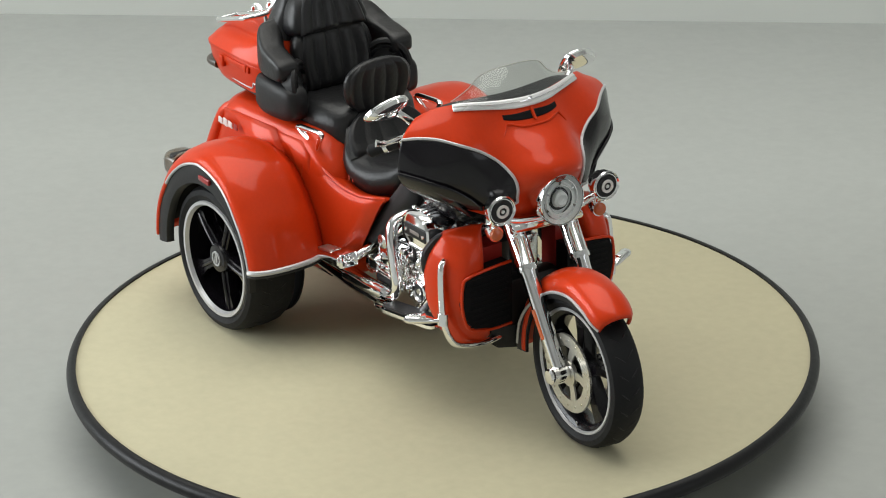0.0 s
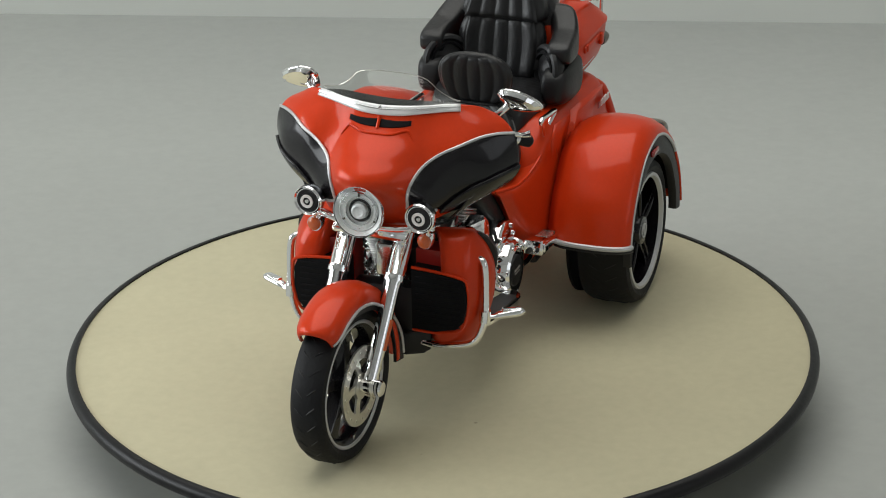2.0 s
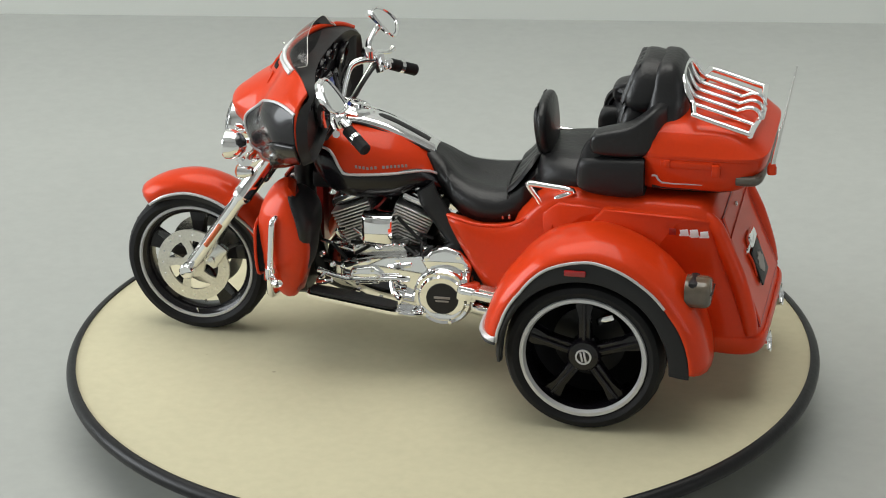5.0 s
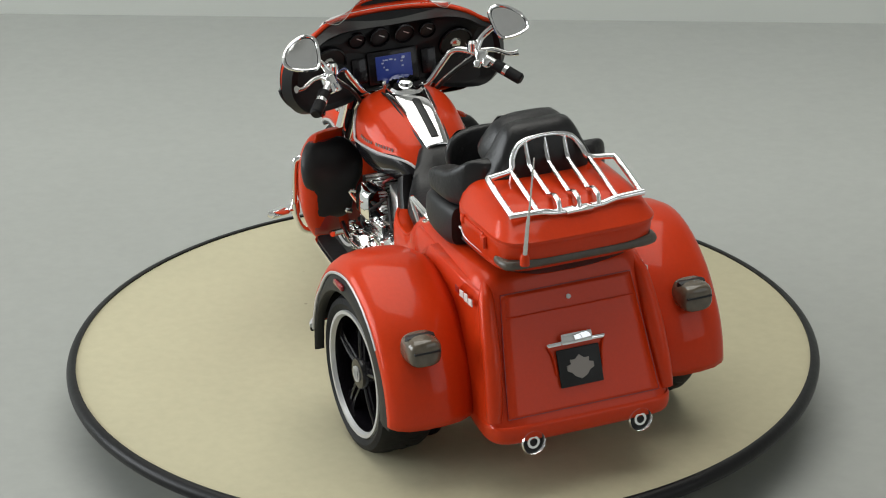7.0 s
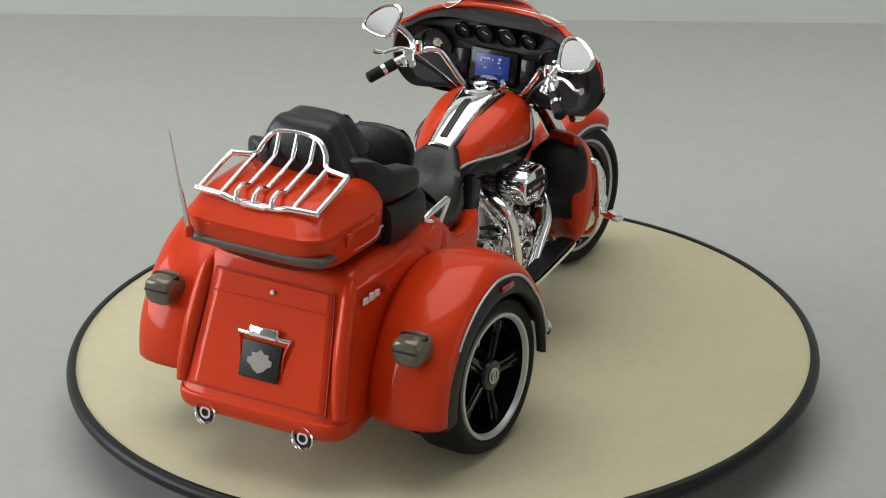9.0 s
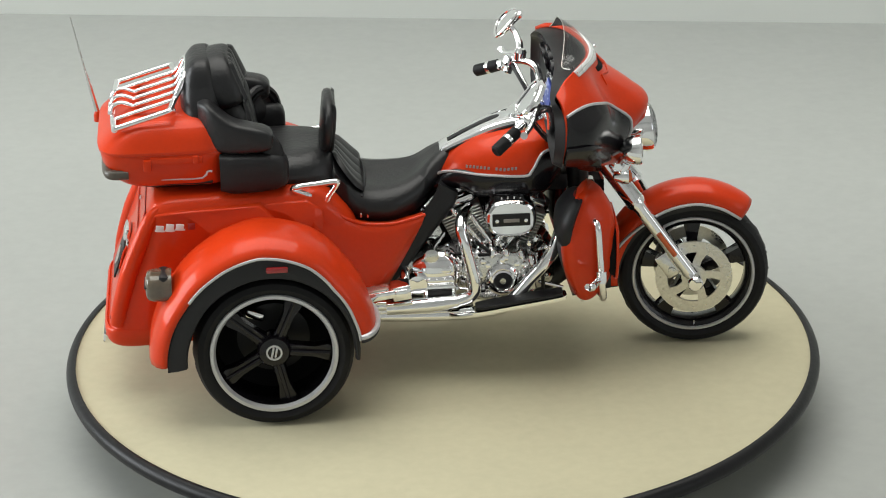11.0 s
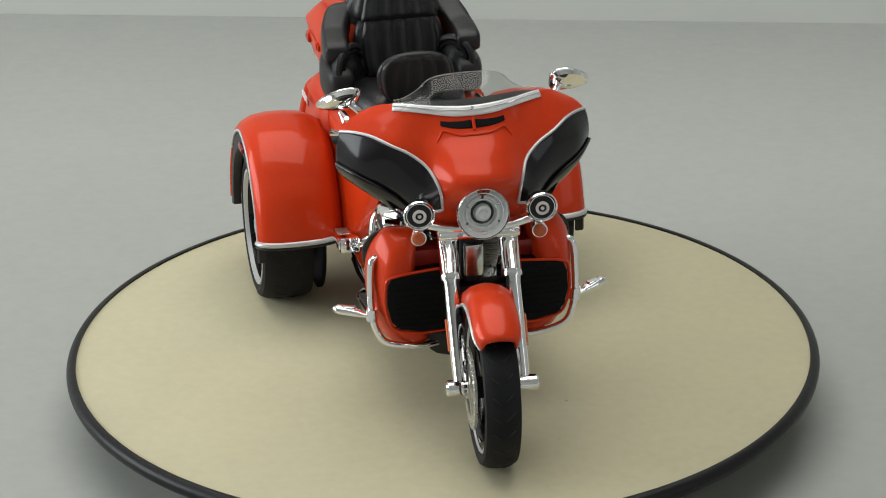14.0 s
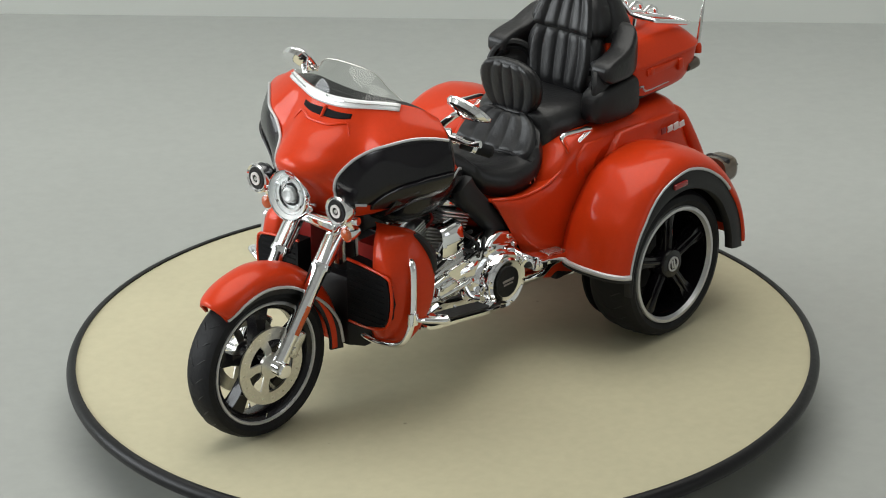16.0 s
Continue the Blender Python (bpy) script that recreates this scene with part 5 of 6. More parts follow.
    rack = part("luggage_rack", tube([(-0.845, -0.172, zr(-0.845)), (-0.715, -0.172, zr(-0.715)), (-0.700, -0.160, zr(-0.70)), (-0.690, -0.105, zr(-0.69) + 0.002), (-0.674, -0.092, 0.812), (-0.662, -0.072, 0.838), (-0.656, -0.04, 0.848), (-0.654, 0, 0.851), (-0.656, 0.04, 0.848), (-0.662, 0.072, 0.838), (-0.674, 0.092, 0.812), (-0.690, 0.105, zr(-0.69) + 0.002), (-0.700, 0.160, zr(-0.70)), (-0.715, 0.172, zr(-0.715)), (-0.845, 0.172, zr(-0.845))], 0.0078, 10, 4), CHROME, trike, "chrome tubular luggage rack on the case lid")
    part("rack_rail", tube([(-0.845, -0.178, zr(-0.845)), (-0.850, -0.10, zr(-0.85) + 0.001), (-0.852, -0.055, zr(-0.85) - 0.006), (-0.852, 0.055, zr(-0.85) - 0.006), (-0.850, 0.10, zr(-0.85) + 0.001), (-0.845, 0.178, zr(-0.845))], 0.0085, 10, 4), CHROME, rack)
    for y in (-0.105, -0.052, 0.0, 0.052, 0.105):
        inner = abs(y) < 0.08
        pts = ([(-0.858, y, zr(-0.858)), (-0.850, y, zr(-0.850) + 0.018), (-0.828, y, zr(-0.828) + 0.020), (-0.800, y, zr(-0.800) + 0.001), (-0.79, y, zr(-0.79) + 0.001)] if inner else [(-0.848, y, zr(-0.848))]) + [(-0.76, y, zr(-0.76) + 0.001), (-0.70, y, zr(-0.70) + 0.001)] + ([(-0.682, y, zr(-0.682) + 0.006), (-0.666, y, 0.826), (-0.657, y, 0.846)] if inner else [(-0.688, y, zr(-0.688))])
        part("rack_bar", tube(pts, 0.0068, 10, 3), CHROME, rack)
    for y in (-0.105, 0.105):
        for x in (-0.70, -0.83):
            part("rack_foot", tube([(x, y, zr(x)), (x + 0.01, y, zr(x) - 0.035)], 0.006, 8, 1), CHROME, rack)
    part("rack_plate", box((-0.856, 0, zr(-0.856) - 0.004), (0.020, 0.075, 0.014), 0.004, (0, -16, 0)), CHROME, rack)


def lower_fairing(trike, s):
    rows = []
    prof = [(0.526, 0.362, 0.388, 0.185, 0.206), (0.513, 0.340, 0.410, 0.196, 0.234), (0.470, 0.314, 0.434, 0.208, 0.258), (0.410, 0.298, 0.442, 0.212, 0.270), (0.330, 0.304, 0.438, 0.205, 0.267), (0.268, 0.324, 0.430, 0.190, 0.250), (0.222, 0.346, 0.412, 0.175, 0.224), (0.210, 0.362, 0.395, 0.178, 0.206)]
    rings = []
    for z, xr, xf, yi, yo in prof:
        w = xf - xr
        rings.append([(xr, s * (yi + 0.020), z), (xr + w * 0.10, s * (yo - 0.006), z), (xr + w * 0.32, s * yo, z), (xr + w * 0.65, s * (yo - 0.012), z), (xf - 0.006, s * (yo - 0.036), z), (xf + 0.004, s * (yo - 0.066), z), (xf - 0.008, s * (yi - 0.05), z), (xr + 0.02, s * (yi - 0.06), z)])
    rings = [cat(r, 3, True) for r in rings]
    low = part("lower_fairing", loft(rings, 4), RED, trike, "orange-red leg shield beside the engine", sharp=60)
    # inner wall towards the engine, its shade put into the dark red; radiator in front
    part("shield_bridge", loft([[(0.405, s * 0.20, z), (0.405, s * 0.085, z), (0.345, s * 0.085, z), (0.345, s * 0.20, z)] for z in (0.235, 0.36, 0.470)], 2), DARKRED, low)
    rad = part("radiator", loft([[(x, s * y, z) for y, z in ((0.088, 0.268), (0.150, 0.266), (0.206, 0.278), (0.226, 0.300), (0.236, 0.345), (0.234, 0.395), (0.224, 0.418), (0.150, 0.428), (0.088, 0.432))] for x in (0.400, 0.446, 0.453)], 1), GRILLE, low, "black radiator grille")
    part("radiator_lip", tube([(0.449, s * y, z) for y, z in ((0.088, 0.436), (0.150, 0.432), (0.226, 0.421), (0.239, 0.396), (0.241, 0.345), (0.230, 0.297), (0.208, 0.273), (0.150, 0.261), (0.088, 0.263))], 0.0042, 8, 3), RED, low)
    for k in range(9):
        part("grille_slat", box((0.4535, s * 0.158, 0.285 + 0.016 * k), (0.004, 0.120, 0.004), 0.001), GRILLE, rad)
    part("inner_pocket", loft([cat([(x + dx * d, s * (0.195 + dy * k), z) for dx, dy in ((0.6, 0.056), (0.6, -0.070), (-0.5, -0.075), (-1.0, -0.02), (-0.7, 0.050))], 4, True) for x, z, d, k in ((0.354, 0.514, 0.010, 0.5), (0.344, 0.506, 0.018, 0.80), (0.328, 0.480, 0.024, 1.08), (0.316, 0.450, 0.026, 1.2), (0.312, 0.410, 0.024, 1.15), (0.312, 0.380, 0.018, 0.95), (0.314, 0.345, 0.016, 0.85), (0.320, 0.305, 0.012, 0.75), (0.332, 0.280, 0.004, 0.45))], 4), SATIN, low, "black inner pocket of the leg shield", sharp=60)
    # back wall below the pocket: shaded red lacquer, darkened by colour
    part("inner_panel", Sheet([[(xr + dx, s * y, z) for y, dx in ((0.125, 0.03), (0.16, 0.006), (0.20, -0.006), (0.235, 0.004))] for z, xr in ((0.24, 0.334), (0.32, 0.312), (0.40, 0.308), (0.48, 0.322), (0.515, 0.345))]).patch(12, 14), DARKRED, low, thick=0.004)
    # engine guard with highway peg
    guard = part("engine_guard", tube([(0.378, s * 0.235, 0.456), (0.390, s * 0.258, 0.452), (0.394, s * 0.266, 0.432), (0.398, s * 0.269, 0.37), (0.402, s * 0.268, 0.31), (0.408, s * 0.256, 0.256), (0.412, s * 0.228, 0.224), (0.412, s * 0.15, 0.208), (0.405, s * 0.08, 0.212)], 0.0095, 12, 5), CHROME, trike, "chrome tubular engine guard")
    part("guard_clamp", lathe([(-0.016, 0.015), (0.016, 0.015)], (0.402, s * 0.268, 0.305), (0, 0.05, 1), 16), CHROME, guard)
    peg = part("highway_peg", tube([(0.402, s * 0.266, 0.300), (0.392, s * 0.290, 0.302), (0.384, s * 0.302, 0.305), (0.364, s * 0.346, 0.312), (0.360, s * 0.352, 0.313)], [0.008, 0.008, 0.0135, 0.0165, 0.012], 14, 2, flat=0.75), CHROME, guard, "chrome fold-out foot peg")
    part("peg_pad", box((0.374, s * 0.324, 0.319), (0.018, 0.036, 0.006), 0.002, (0, 0, -s * 64 + 90)), CHROME, peg)


def engine(trike):
    crank = loft([sec_ring(x, hw, zb, zt, 3.5, 28) for x, hw, zb, zt in ((0.30, 0.06, 0.20, 0.30), (0.26, 0.10, 0.185, 0.335), (0.13, 0.125, 0.18, 0.345), (0.0, 0.12, 0.18, 0.335), (-0.10, 0.12, 0.19, 0.34), (-0.16, 0.09, 0.21, 0.32))], 3)
    case = part("crankcase", crank, DULL, trike, "plated engine crankcase")
    for x, lean in ((0.195, 22), (0.075, -22)):
        ax = Vector((math.sin(radians(lean)), 0, math.cos(radians(lean))))
        o = Vector((x - 0.02 * (1 if lean > 0 else -1), 0, 0.315))
        cyl = part("cylinder", lathe([(0.0, 0.076), (0.135, 0.076), (0.14, 0.0)], o, ax, 32), SATIN, trike, "finned engine cylinder")
        for k in range(15):
            h = 0.002 + 0.0091 * k
            wide = 0.094 + 0.0012 * k
            part("fin", box(tuple(o + ax * h), (wide, 0.196 + 0.001 * k, 0.0052), 0.0018, (0, lean, 0), None, 1), FIN, cyl)
        part("rocker_cover", box(tuple(o + ax * 0.176), (0.066, 0.120, 0.026), 0.009, (0, lean, 0)), CHROME, cyl, "chrome rocker cover")
        part("rocker_box", box(tuple(o + ax * 0.150), (0.096, 0.168, 0.020), 0.007, (0, lean, 0)), CHROME, cyl)
        for s in (-1, 1):
            for dx in ((-0.018, 0.018) if s < 0 else ()):
                part("push_rod_tube", tube([Vector((0.135 + dx * 0.7, s * 0.122, 0.318)).lerp(o + ax * 0.14 + Vector((dx, s * 0.098, 0)), i / 16) for i in range(17)], [0.0095 if i % 2 else 0.0072 for i in range(17)], 10, 1), CHROME, cyl)
            part("head_bolt", lathe([(0, 0.01), (0.01, 0.01), (0.014, 0.006), (0.014, 0)], o + ax * 0.155 + Vector((0, s * 0.066, 0)), (0, s, 0), 10), CHROME, cyl)
    # left: horn cover, primary case
    part("horn_cover", loft([sec_ring(0.135 + dx, 0.036 * k, 0.355, 0.445, 4, 20, y) for dx, k, y in ((-0.040, 0.6, 0.140), (-0.032, 1.0, 0.140), (0.032, 1.0, 0.140), (0.040, 0.6, 0.140))], 2), CHROME, trike, "chrome horn cover between the cylinders")
    pc = slab([(0.24, 0.250), (0.24, 0.300), (0.15, 0.318), (0.02, 0.335), (-0.06, 0.345), (-0.115, 0.320), (-0.135, 0.235), (-0.10, 0.165), (-0.04, 0.150), (0.05, 0.175), (0.15, 0.205)], 0.115, 0.168, 0.016, None, 3)
    prim = part("primary_cover", pc, CHROME, trike, "chrome primary drive cover")
    part("derby_cover", lathe([(0.15, 0.082), (0.188, 0.080), (0.196, 0.074), (0.194, 0.066), (0.200, 0.060), (0.198, 0.052)], (-0.045, 0, 0.232), (0, 1, 0), 48), CHROME, prim, "round chrome clutch cover")
    inn = part("derby_inlay", lathe([(0.19, 0.044), (0.2005, 0.043), (0.2015, 0.0)], (-0.045, 0, 0.232), (0, 1, 0), 40), SATIN, prim, "black inlay with a grey bar")
    part("inlay_bar", box((-0.045, 0.2018, 0.236), (0.044, 0.002, 0.007), 0.001), STAMP, inn)
    part("inlay_bar", box((-0.045, 0.2018, 0.226), (0.036, 0.002, 0.005), 0.001), STAMP, inn)
    for k in range(6):
        a = radians(60 * k + 15)
        part("cover_bolt", lathe([(0.19, 0.006), (0.1985, 0.005), (0.199, 0)], (-0.045 + 0.070 * math.cos(a), 0, 0.232 + 0.070 * math.sin(a)), (0, 1, 0), 10), CHROME, prim)
    up = slab([(0.02, 0.325), (-0.012, 0.358), (-0.050, 0.368), (-0.088, 0.358), (-0.120, 0.325), (-0.12, 0.29), (0.0, 0.29)], 0.12, 0.172, 0.012, None, 3)
    part("starter_cover", up, CHROME, trike, "chrome starter cover")
    for x, z in ((0.000, 0.335), (-0.085, 0.345), (-0.105, 0.315)):
        part("cover_bolt", lathe([(0.168, 0.008), (0.176, 0.007), (0.177, 0)], (x, 0, z), (0, 1, 0), 12), CHROME, prim)
    part("case_gasket", slab([(0.25, 0.245), (0.25, 0.306), (0.15, 0.325), (0.02, 0.342), (-0.06, 0.352), (-0.122, 0.325), (-0.142, 0.235), (-0.10, 0.158), (-0.04, 0.143), (0.05, 0.168), (0.15, 0.198)], 0.105, 0.116, 0.003), SATIN, prim)
    ins = part("inspection_cover", slab([(0.215, 0.262), (0.205, 0.292), (0.145, 0.302), (0.120, 0.282), (0.130, 0.252), (0.190, 0.246)], 0.160, 0.180, 0.007, None, 3), CHROME, prim, "small chrome inspection cover")
    for x, z in ((0.205, 0.268), (0.195, 0.287), (0.147, 0.293), (0.132, 0.272), (0.142, 0.256), (0.188, 0.252)):
        part("cover_bolt", lathe([(0.176, 0.006), (0.184, 0.005), (0.185, 0)], (x, 0, z), (0, 1, 0), 10), DULL, ins)
    for x, z in ((0.232, 0.258), (0.232, 0.292), (0.16, 0.310), (0.08, 0.322), (0.05, 0.186), (0.13, 0.208), (0.19, 0.226)):
        part("cover_bolt", lathe([(0.160, 0.007), (0.172, 0.006), (0.173, 0)], (x, 0, z), (0, 1, 0), 10), CHROME, prim)
    for x0_, z0_, x1_, z1_ in ((0.105, 0.300, 0.045, 0.310), (0.100, 0.230, 0.045, 0.215), (0.110, 0.268, 0.050, 0.268)):
        part("case_rib", tube([(x0_, 0.162, z0_), (0.5 * (x0_ + x1_), 0.172, 0.5 * (z0_ + z1_)), (x1_, 0.166, z1_)], 0.008, 8, 4), CHROME, prim)
    part("lifter_block", box((0.135, 0.118, 0.335), (0.150, 0.050, 0.036), 0.008, (0, 4, 0)), DULL, prim)
    for k in range(6):
        part("lifter_bolt", lathe([(0, 0.008), (0.012, 0.008), (0.015, 0.004), (0.015, 0)], (0.075 + 0.024 * k, 0.135, 0.350 - 0.002 * k), (0, 0.7, 0.7), 10), CHROME, prim)
    part("shift_rod", tube([(0.30, 0.165, 0.278), (0.22, 0.175, 0.262), (0.08, 0.178, 0.272)], 0.008, 10, 3), CHROME, trike, "chrome shift linkage rod")
    lev = tube([(0.285, 0.17, 0.262), (0.29, 0.205, 0.258), (0.25, 0.215, 0.272)], 0.0075, 8, 3)
    lev = tube([(0.10, 0.168, 0.272), (0.09, 0.185, 0.235), (0.07, 0.20, 0.225)], 0.007, 8, 3, lev)
    part("shift_lever", lev, CHROME, trike)
    # right: air cleaner, cam cover, transmission, exhaust
    def oval(k, y, rx=0.067, rz=0.052, c=(0.174, 0.448)):
        return [(c[0] + rx * k * spow(math.cos(a), 3), y, c[1] + rz * k * spow(math.sin(a), 2.4)) for a in [2 * math.pi * i / 36 for i in range(36)]]
    air = part("air_cleaner", skin(bmesh.new(), [oval(0.75, -0.10), oval(0.95, -0.13), oval(1.0, -0.15), oval(1.0, -0.185), oval(0.95, -0.196), oval(0.86, -0.200), oval(0.84, -0.194), oval(0.02, -0.194)], True, True), CHROME, trike, "oval chrome air cleaner cover")
    part("air_inlay", box((0.174, -0.1955, 0.446), (0.100, 0.006, 0.034), 0.008), SATIN, air, "black inlay with two screws")
    part("inlay_bar", box((0.174, -0.1995, 0.446), (0.042, 0.002, 0.010), 0.001), STAMP, air)
    for dx in (-0.038, 0.038):
        part("screw", lathe([(-0.197, 0.006), (-0.202, 0.005), (-0.2025, 0)], (0.174 + dx, 0, 0.446), (0, 1, 0), 12), CHROME, air)
    for k in range(14):
        a = radians(40 + 14 * k)
        part("air_fin", box((0.174 + 0.066 * math.cos(a), -0.150, 0.448 + 0.052 * math.sin(a)), (0.004, 0.05, 0.010), 0.001, (0, 90 - math.degrees(a), 0)), CHROME, air)
    cam_c = part("cam_cover", slab([(0.245, 0.225), (0.235, 0.300), (0.19, 0.335), (0.08, 0.335), (0.045, 0.295), (0.06, 0.215), (0.12, 0.185), (0.20, 0.190)], -0.155, -0.10, 0.012, None, 3), DULL, trike, "plated timing cover")
    timer = part("timer_cover", lathe([(-0.15, 0.046), (-0.166, 0.044), (-0.170, 0.038), (-0.166, 0.034), (-0.176, 0.031), (-0.178, 0.026), (-0.172, 0.022)], (0.152, 0, 0.262), (0, 1, 0), 36, caps=False), CHROME, cam_c, "round chrome timer cover")
    part("timer_inlay", lathe([(-0.170, 0.0245), (-0.1735, 0.020), (-0.174, 0.0)], (0.152, 0, 0.262), (0, 1, 0), 28), SATIN, timer, "black round inlay")
    part("timer_boss", lathe([(-0.172, 0.010), (-0.177, 0.008), (-0.177, 0)], (0.152, 0, 0.262), (0, 1, 0), 18), DULL, timer)
    for k in range(9):
        a = radians(40 * k + 10)
        part("cover_bolt", lathe([(-0.150, 0.0075), (-0.166, 0.0065), (-0.167, 0)], (0.152 + 0.060 * math.cos(a), 0, 0.262 + 0.056 * math.sin(a)), (0, 1, 0), 10), CHROME, cam_c)
    for x, z, x1, z1 in ((0.10, 0.345, 0.075, 0.325), (0.13, 0.350, 0.125, 0.325), (0.16, 0.350, 0.165, 0.326), (0.20, 0.345, 0.205, 0.318), (0.225, 0.33, 0.235, 0.29)):
        part("cover_lug", tube([(x, -0.118, z), (0.5 * (x + x1), -0.150, 0.5 * (z + z1)), (x1, -0.156, z1)], [0.010, 0.012, 0.008], 10, 3), CHROME, cam_c)
    for x, z in ((0.21, 0.30), (0.10, 0.315), (0.075, 0.24), (0.20, 0.215), (0.16, 0.322)):
        part("cover_bolt", lathe([(-0.15, 0.009), (-0.164, 0.008), (-0.166, 0)], (x, 0, z), (0, 1, 0), 10), CHROME, cam_c)
    tr = loft([sec_ring(x, hw, zb, zt, 3.0, 22, -0.09) for x, hw, zb, zt in ((0.045, 0.055, 0.24, 0.33), (0.02, 0.075, 0.225, 0.345), (-0.04, 0.08, 0.22, 0.35), (-0.085, 0.06, 0.235, 0.33))], 3)
    trn = part("transmission_cover", tr, CHROME, trike, "chrome gearbox end cover")
    plate_o = part("gearbox_plate", box((-0.016, -0.166, 0.238), (0.088, 0.016, 0.044), 0.016, None, None, 4), CHROME, trn)
    part("gearbox_inlay", box((-0.016, -0.1735, 0.237), (0.066, 0.006, 0.022), 0.008), SATIN, plate_o, "black inlay")
    part("gearbox_step", box((-0.014, -0.160, 0.270), (0.074, 0.030, 0.024), 0.008), CHROME, trn)
    part("gearbox_step", box((-0.010, -0.152, 0.296), (0.054, 0.034, 0.026), 0.008), CHROME, trn)
    for dx in (-0.03, -0.01, 0.012, 0.032):
        part("cover_bolt", lathe([(-0.168, 0.006), (-0.178, 0.005), (-0.179, 0)], (-0.014 + dx, 0, 0.272), (0, 1, 0), 10), CHROME, trn)
    part("gearbox_cap", lathe([(-0.15, 0.028), (-0.176, 0.026), (-0.178, 0)], (-0.075, 0, 0.262), (0, 1, 0), 24), CHROME, trn)
    part("oil_cap", lathe([(-0.10, 0.02), (-0.165, 0.02), (-0.168, 0.014), (-0.168, 0)], (-0.036, 0, 0.338), (0, 1, 0), 22), DULL, trn)
    part("exhaust_header", tube([(0.070, -0.09, 0.440), (0.050, -0.140, 0.438), (0.042, -0.178, 0.420), (0.052, -0.190, 0.380), (0.066, -0.192, 0.320), (0.076, -0.193, 0.268), (0.072, -0.193, 0.240), (0.045, -0.192, 0.222), (-0.02, -0.192, 0.216), (-0.22, -0.185, 0.212), (-0.36, -0.18, 0.205)], 0.0165, 14, 5), CHROME, trike, "chrome exhaust pipe")
    part("exhaust_header", tube([(0.32, -0.10, 0.40), (0.30, -0.150, 0.365), (0.268, -0.178, 0.318), (0.222, -0.182, 0.266), (0.172, -0.186, 0.208), (0.12, -0.190, 0.186), (0.0, -0.19, 0.180), (-0.20, -0.185, 0.184), (-0.36, -0.18, 0.19)], 0.0170, 14, 5), CHROME, trike, "chrome exhaust pipe")
    part("heat_shield", tube([(0.03, -0.202, 0.222), (-0.05, -0.202, 0.216), (-0.16, -0.200, 0.210)], [0.018, 0.021, 0.018], 14, 4), CHROME, trike)
    part("exhaust_crossover", tube([(-0.10, 0.14, 0.19), (-0.20, 0.165, 0.19), (-0.26, 0.17, 0.215), (-0.36, 0.17, 0.20)], 0.018, 12, 4), CHROME, trike, "chrome exhaust pipe")
    # frame rails, small plumbing
    part("frame", tube([(0.36, 0, 0.66), (0.37, 0, 0.50), (0.36, 0, 0.30), (0.30, 0, 0.19), (0.10, 0, 0.165), (-0.30, 0, 0.17)], 0.03, 12, 4), SATIN, trike, "black frame tube")
    part("backbone", box((0.12, 0, 0.485), (0.44, 0.09, 0.05), 0.01), SATIN, trike)
    part("chin_guard", loft([[(x, y, z) for x, y in ((0.345, -w), (0.405, -w), (0.428, -w * 0.6), (0.428, w * 0.6), (0.405, w), (0.345, w))] for z, w in ((0.176, 0.10), (0.190, 0.118), (0.232, 0.120), (0.240, 0.112))], 1), SATIN, trike, "black chin cover under the radiators", sharp=30)
    part("front_box", box((0.390, 0, 0.290), (0.06, 0.19, 0.15), 0.020), SATIN, trike, "black cooler box behind the front wheel")
    part("horn_bracket", box((0.40, 0, 0.430), (0.03, 0.05, 0.09), 0.008), DULL, trike)
    for k in range(78):
        s = random.choice((-1, 1))
        x, z = random.uniform(-0.02, 0.29), random.uniform(0.22, 0.37)
        y = s * random.uniform(0.09, 0.15)
        if k % 2:
            part("fitting", lathe([(0, 0.008), (0.016, 0.009), (0.02, 0.005), (0.02, 0)], (x, y, z), (random.uniform(-0.4, 0.4), s, random.uniform(-0.4, 0.4)), 10), CHROME, case)
        else:
            q = Vector((x, y, z))
            part("pipe", tube([q, q + Vector((random.uniform(-0.05, 0.05), s * 0.02, random.uniform(-0.03, 0.05))), q + Vector((random.uniform(-0.08, 0.08), 0, random.uniform(-0.06, 0.06)))], 0.005, 8, 4), CHROME if k % 4 else SATIN, case)
    for s in (-1, 1):
        part("ignition_lead", tube([(0.12, s * 0.05, 0.47), (0.14, s * 0.10, 0.45), (0.17, s * 0.09, 0.42)], 0.004, 6, 4), DARKRED, case)
        # foot boards and passenger pegs
        fb = part("foot_board", loft([[(x, s * (0.220 + 0.031 * k * c), z + dz) for c, dz in ((-1, 0.0), (1, 0.004), (1, -0.005), (-1, -0.008))] for x, z, k in ((0.315, 0.240, 0.5), (0.300, 0.236, 0.9), (0.20, 0.222, 1.0), (0.09, 0.205, 0.95), (0.06, 0.200, 0.7))], 3), CHROME, trike, "chrome-edged rider foot board")
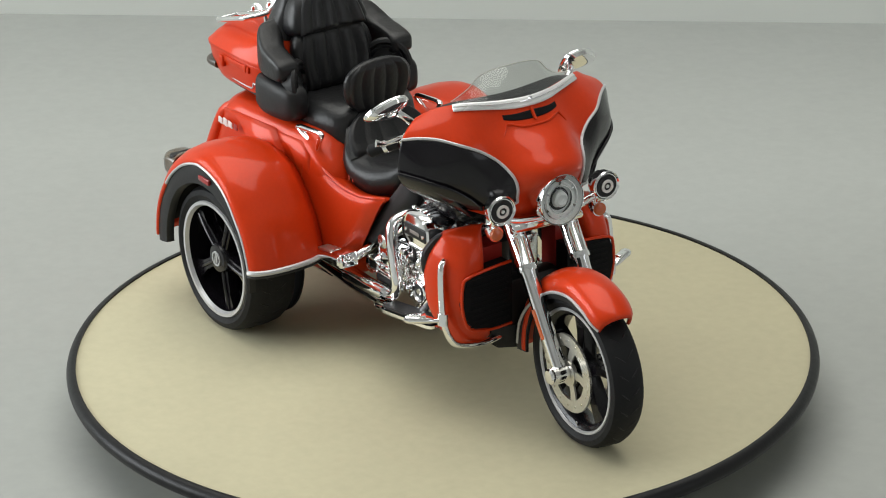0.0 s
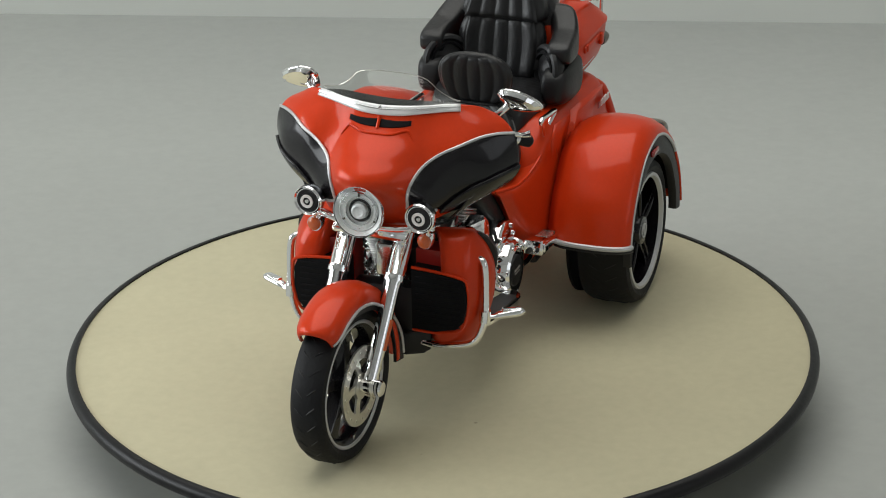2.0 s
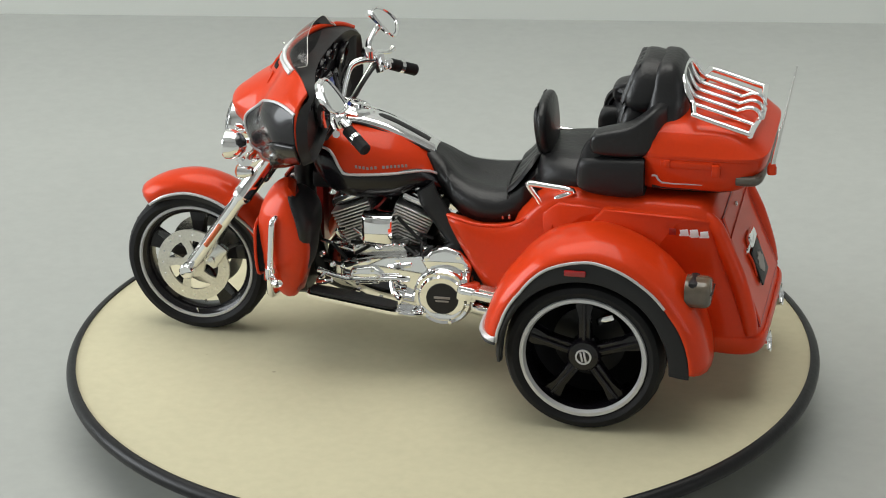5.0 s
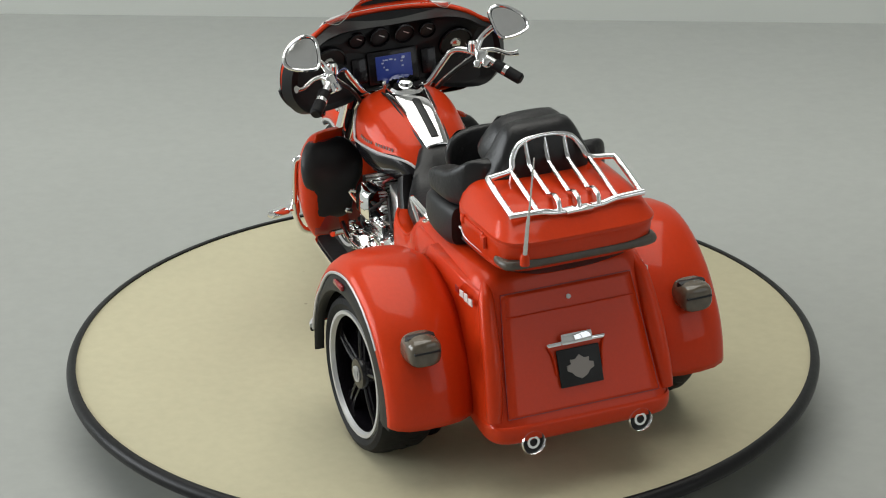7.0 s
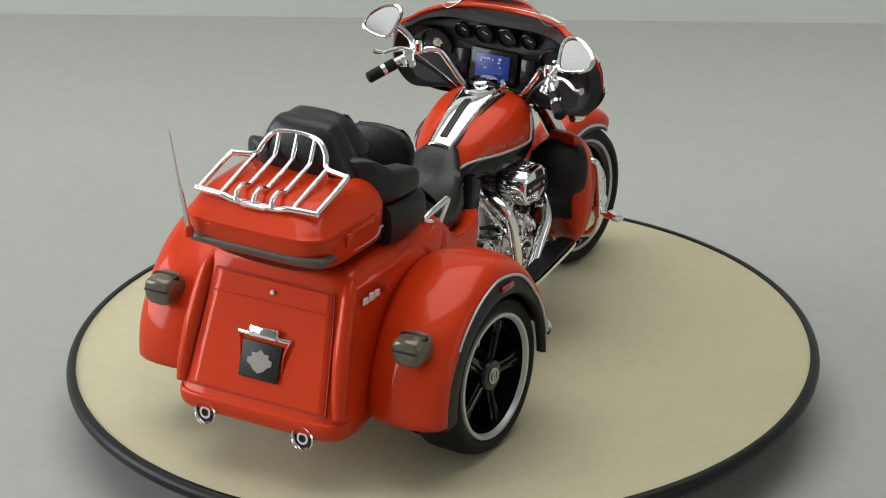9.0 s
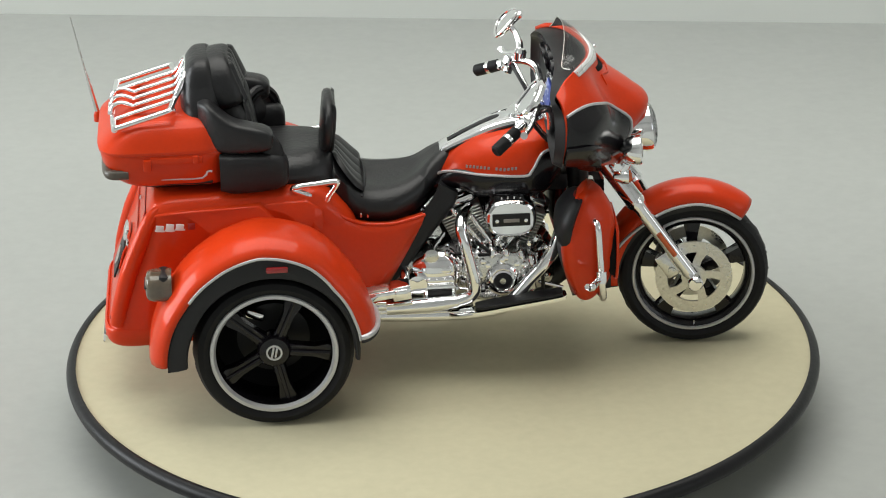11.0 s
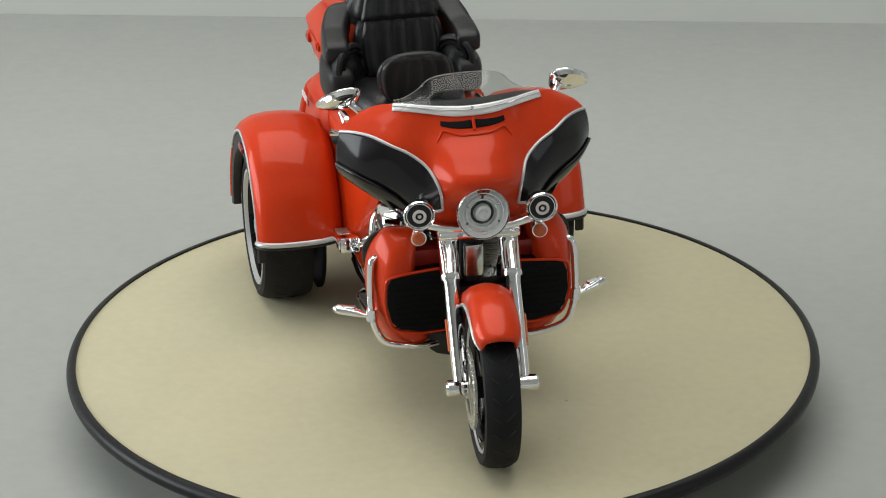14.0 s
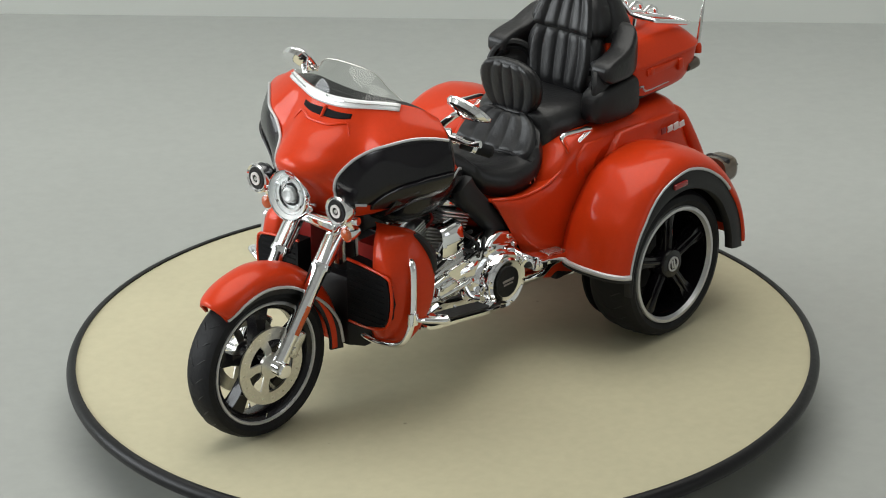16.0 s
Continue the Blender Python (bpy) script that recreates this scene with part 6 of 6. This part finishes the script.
        part("rubber_pad", loft([[(x, s * (0.219 + 0.027 * k * c), z + dz) for c, dz in ((-1, 0.003), (1, 0.007), (1, 0.014), (-1, 0.012))] for x, z, k in ((0.305, 0.237, 0.5), (0.292, 0.234, 0.9), (0.20, 0.222, 1.0), (0.098, 0.206, 0.95), (0.075, 0.203, 0.7))], 3), SATIN, fb, "black rubber pad")
        part("board_tip", loft([sec_ring(x, hw, z - 0.008, z + 0.006, 3, 14, s * 0.21) for x, hw, z in ((0.07, 0.035, 0.203), (0.03, 0.028, 0.196), (0.005, 0.008, 0.192))], 3), CHROME, fb)
        pp = part("passenger_peg", box((-0.182, s * 0.234, 0.270), (0.100, 0.052, 0.024), 0.006, (0, -9, 0)), CHROME, trike, "chrome folding passenger foot board")
        part("peg_pad", box((-0.190, s * 0.234, 0.283), (0.07, 0.034, 0.006), 0.002, (0, -9, 0)), STEEL, pp)
        part("peg_block", box((-0.122, s * 0.230, 0.276), (0.052, 0.056, 0.042), 0.007, (0, -9, 0)), CHROME, pp)
        part("peg_block", box((-0.122, s * 0.257, 0.276), (0.034, 0.010, 0.026), 0.004, (0, -9, 0)), CHROME, pp)
        part("peg_arm", tube([(-0.12, s * 0.20, 0.272), (-0.108, s * 0.185, 0.285), (-0.112, s * 0.14, 0.300)], 0.012, 10, 3), CHROME, pp)


def build_trike():
    trike = tagged(new("model_trike"), "orange-red and black die-cast model touring trike standing on the turntable", "model trike")
    # the front end is steered a little to the right
    pivot = Matrix.Translation((0.43, 0, 0))
    STEER.append(pivot @ Matrix.Rotation(radians(-4.4), 4, "Z") @ pivot.inverted())
    front_wheel(trike)
    front_fender(trike)
    fork(trike)
    STEER.clear()
    for s in (-1, 1):
        rear_wheel(trike, s)
        rear_fender(trike, s)
        lower_fairing(trike, s)
    fairing(trike)
    dash(trike)
    handlebars(trike)
    tank(trike)
    seat(trike)
    rear_body(trike)
    top_case(trike)
    engine(trike)
    return trike


turntable = build_turntable()
model_trike = build_trike()


def motions():
    rows = [(0.5 * k, pose(0, 0, 0, 0, 0, HEADING - RATE * 0.5 * k)) for k in range(33)]
    walk(turntable, rows)
    walk(model_trike, rows)


motions()
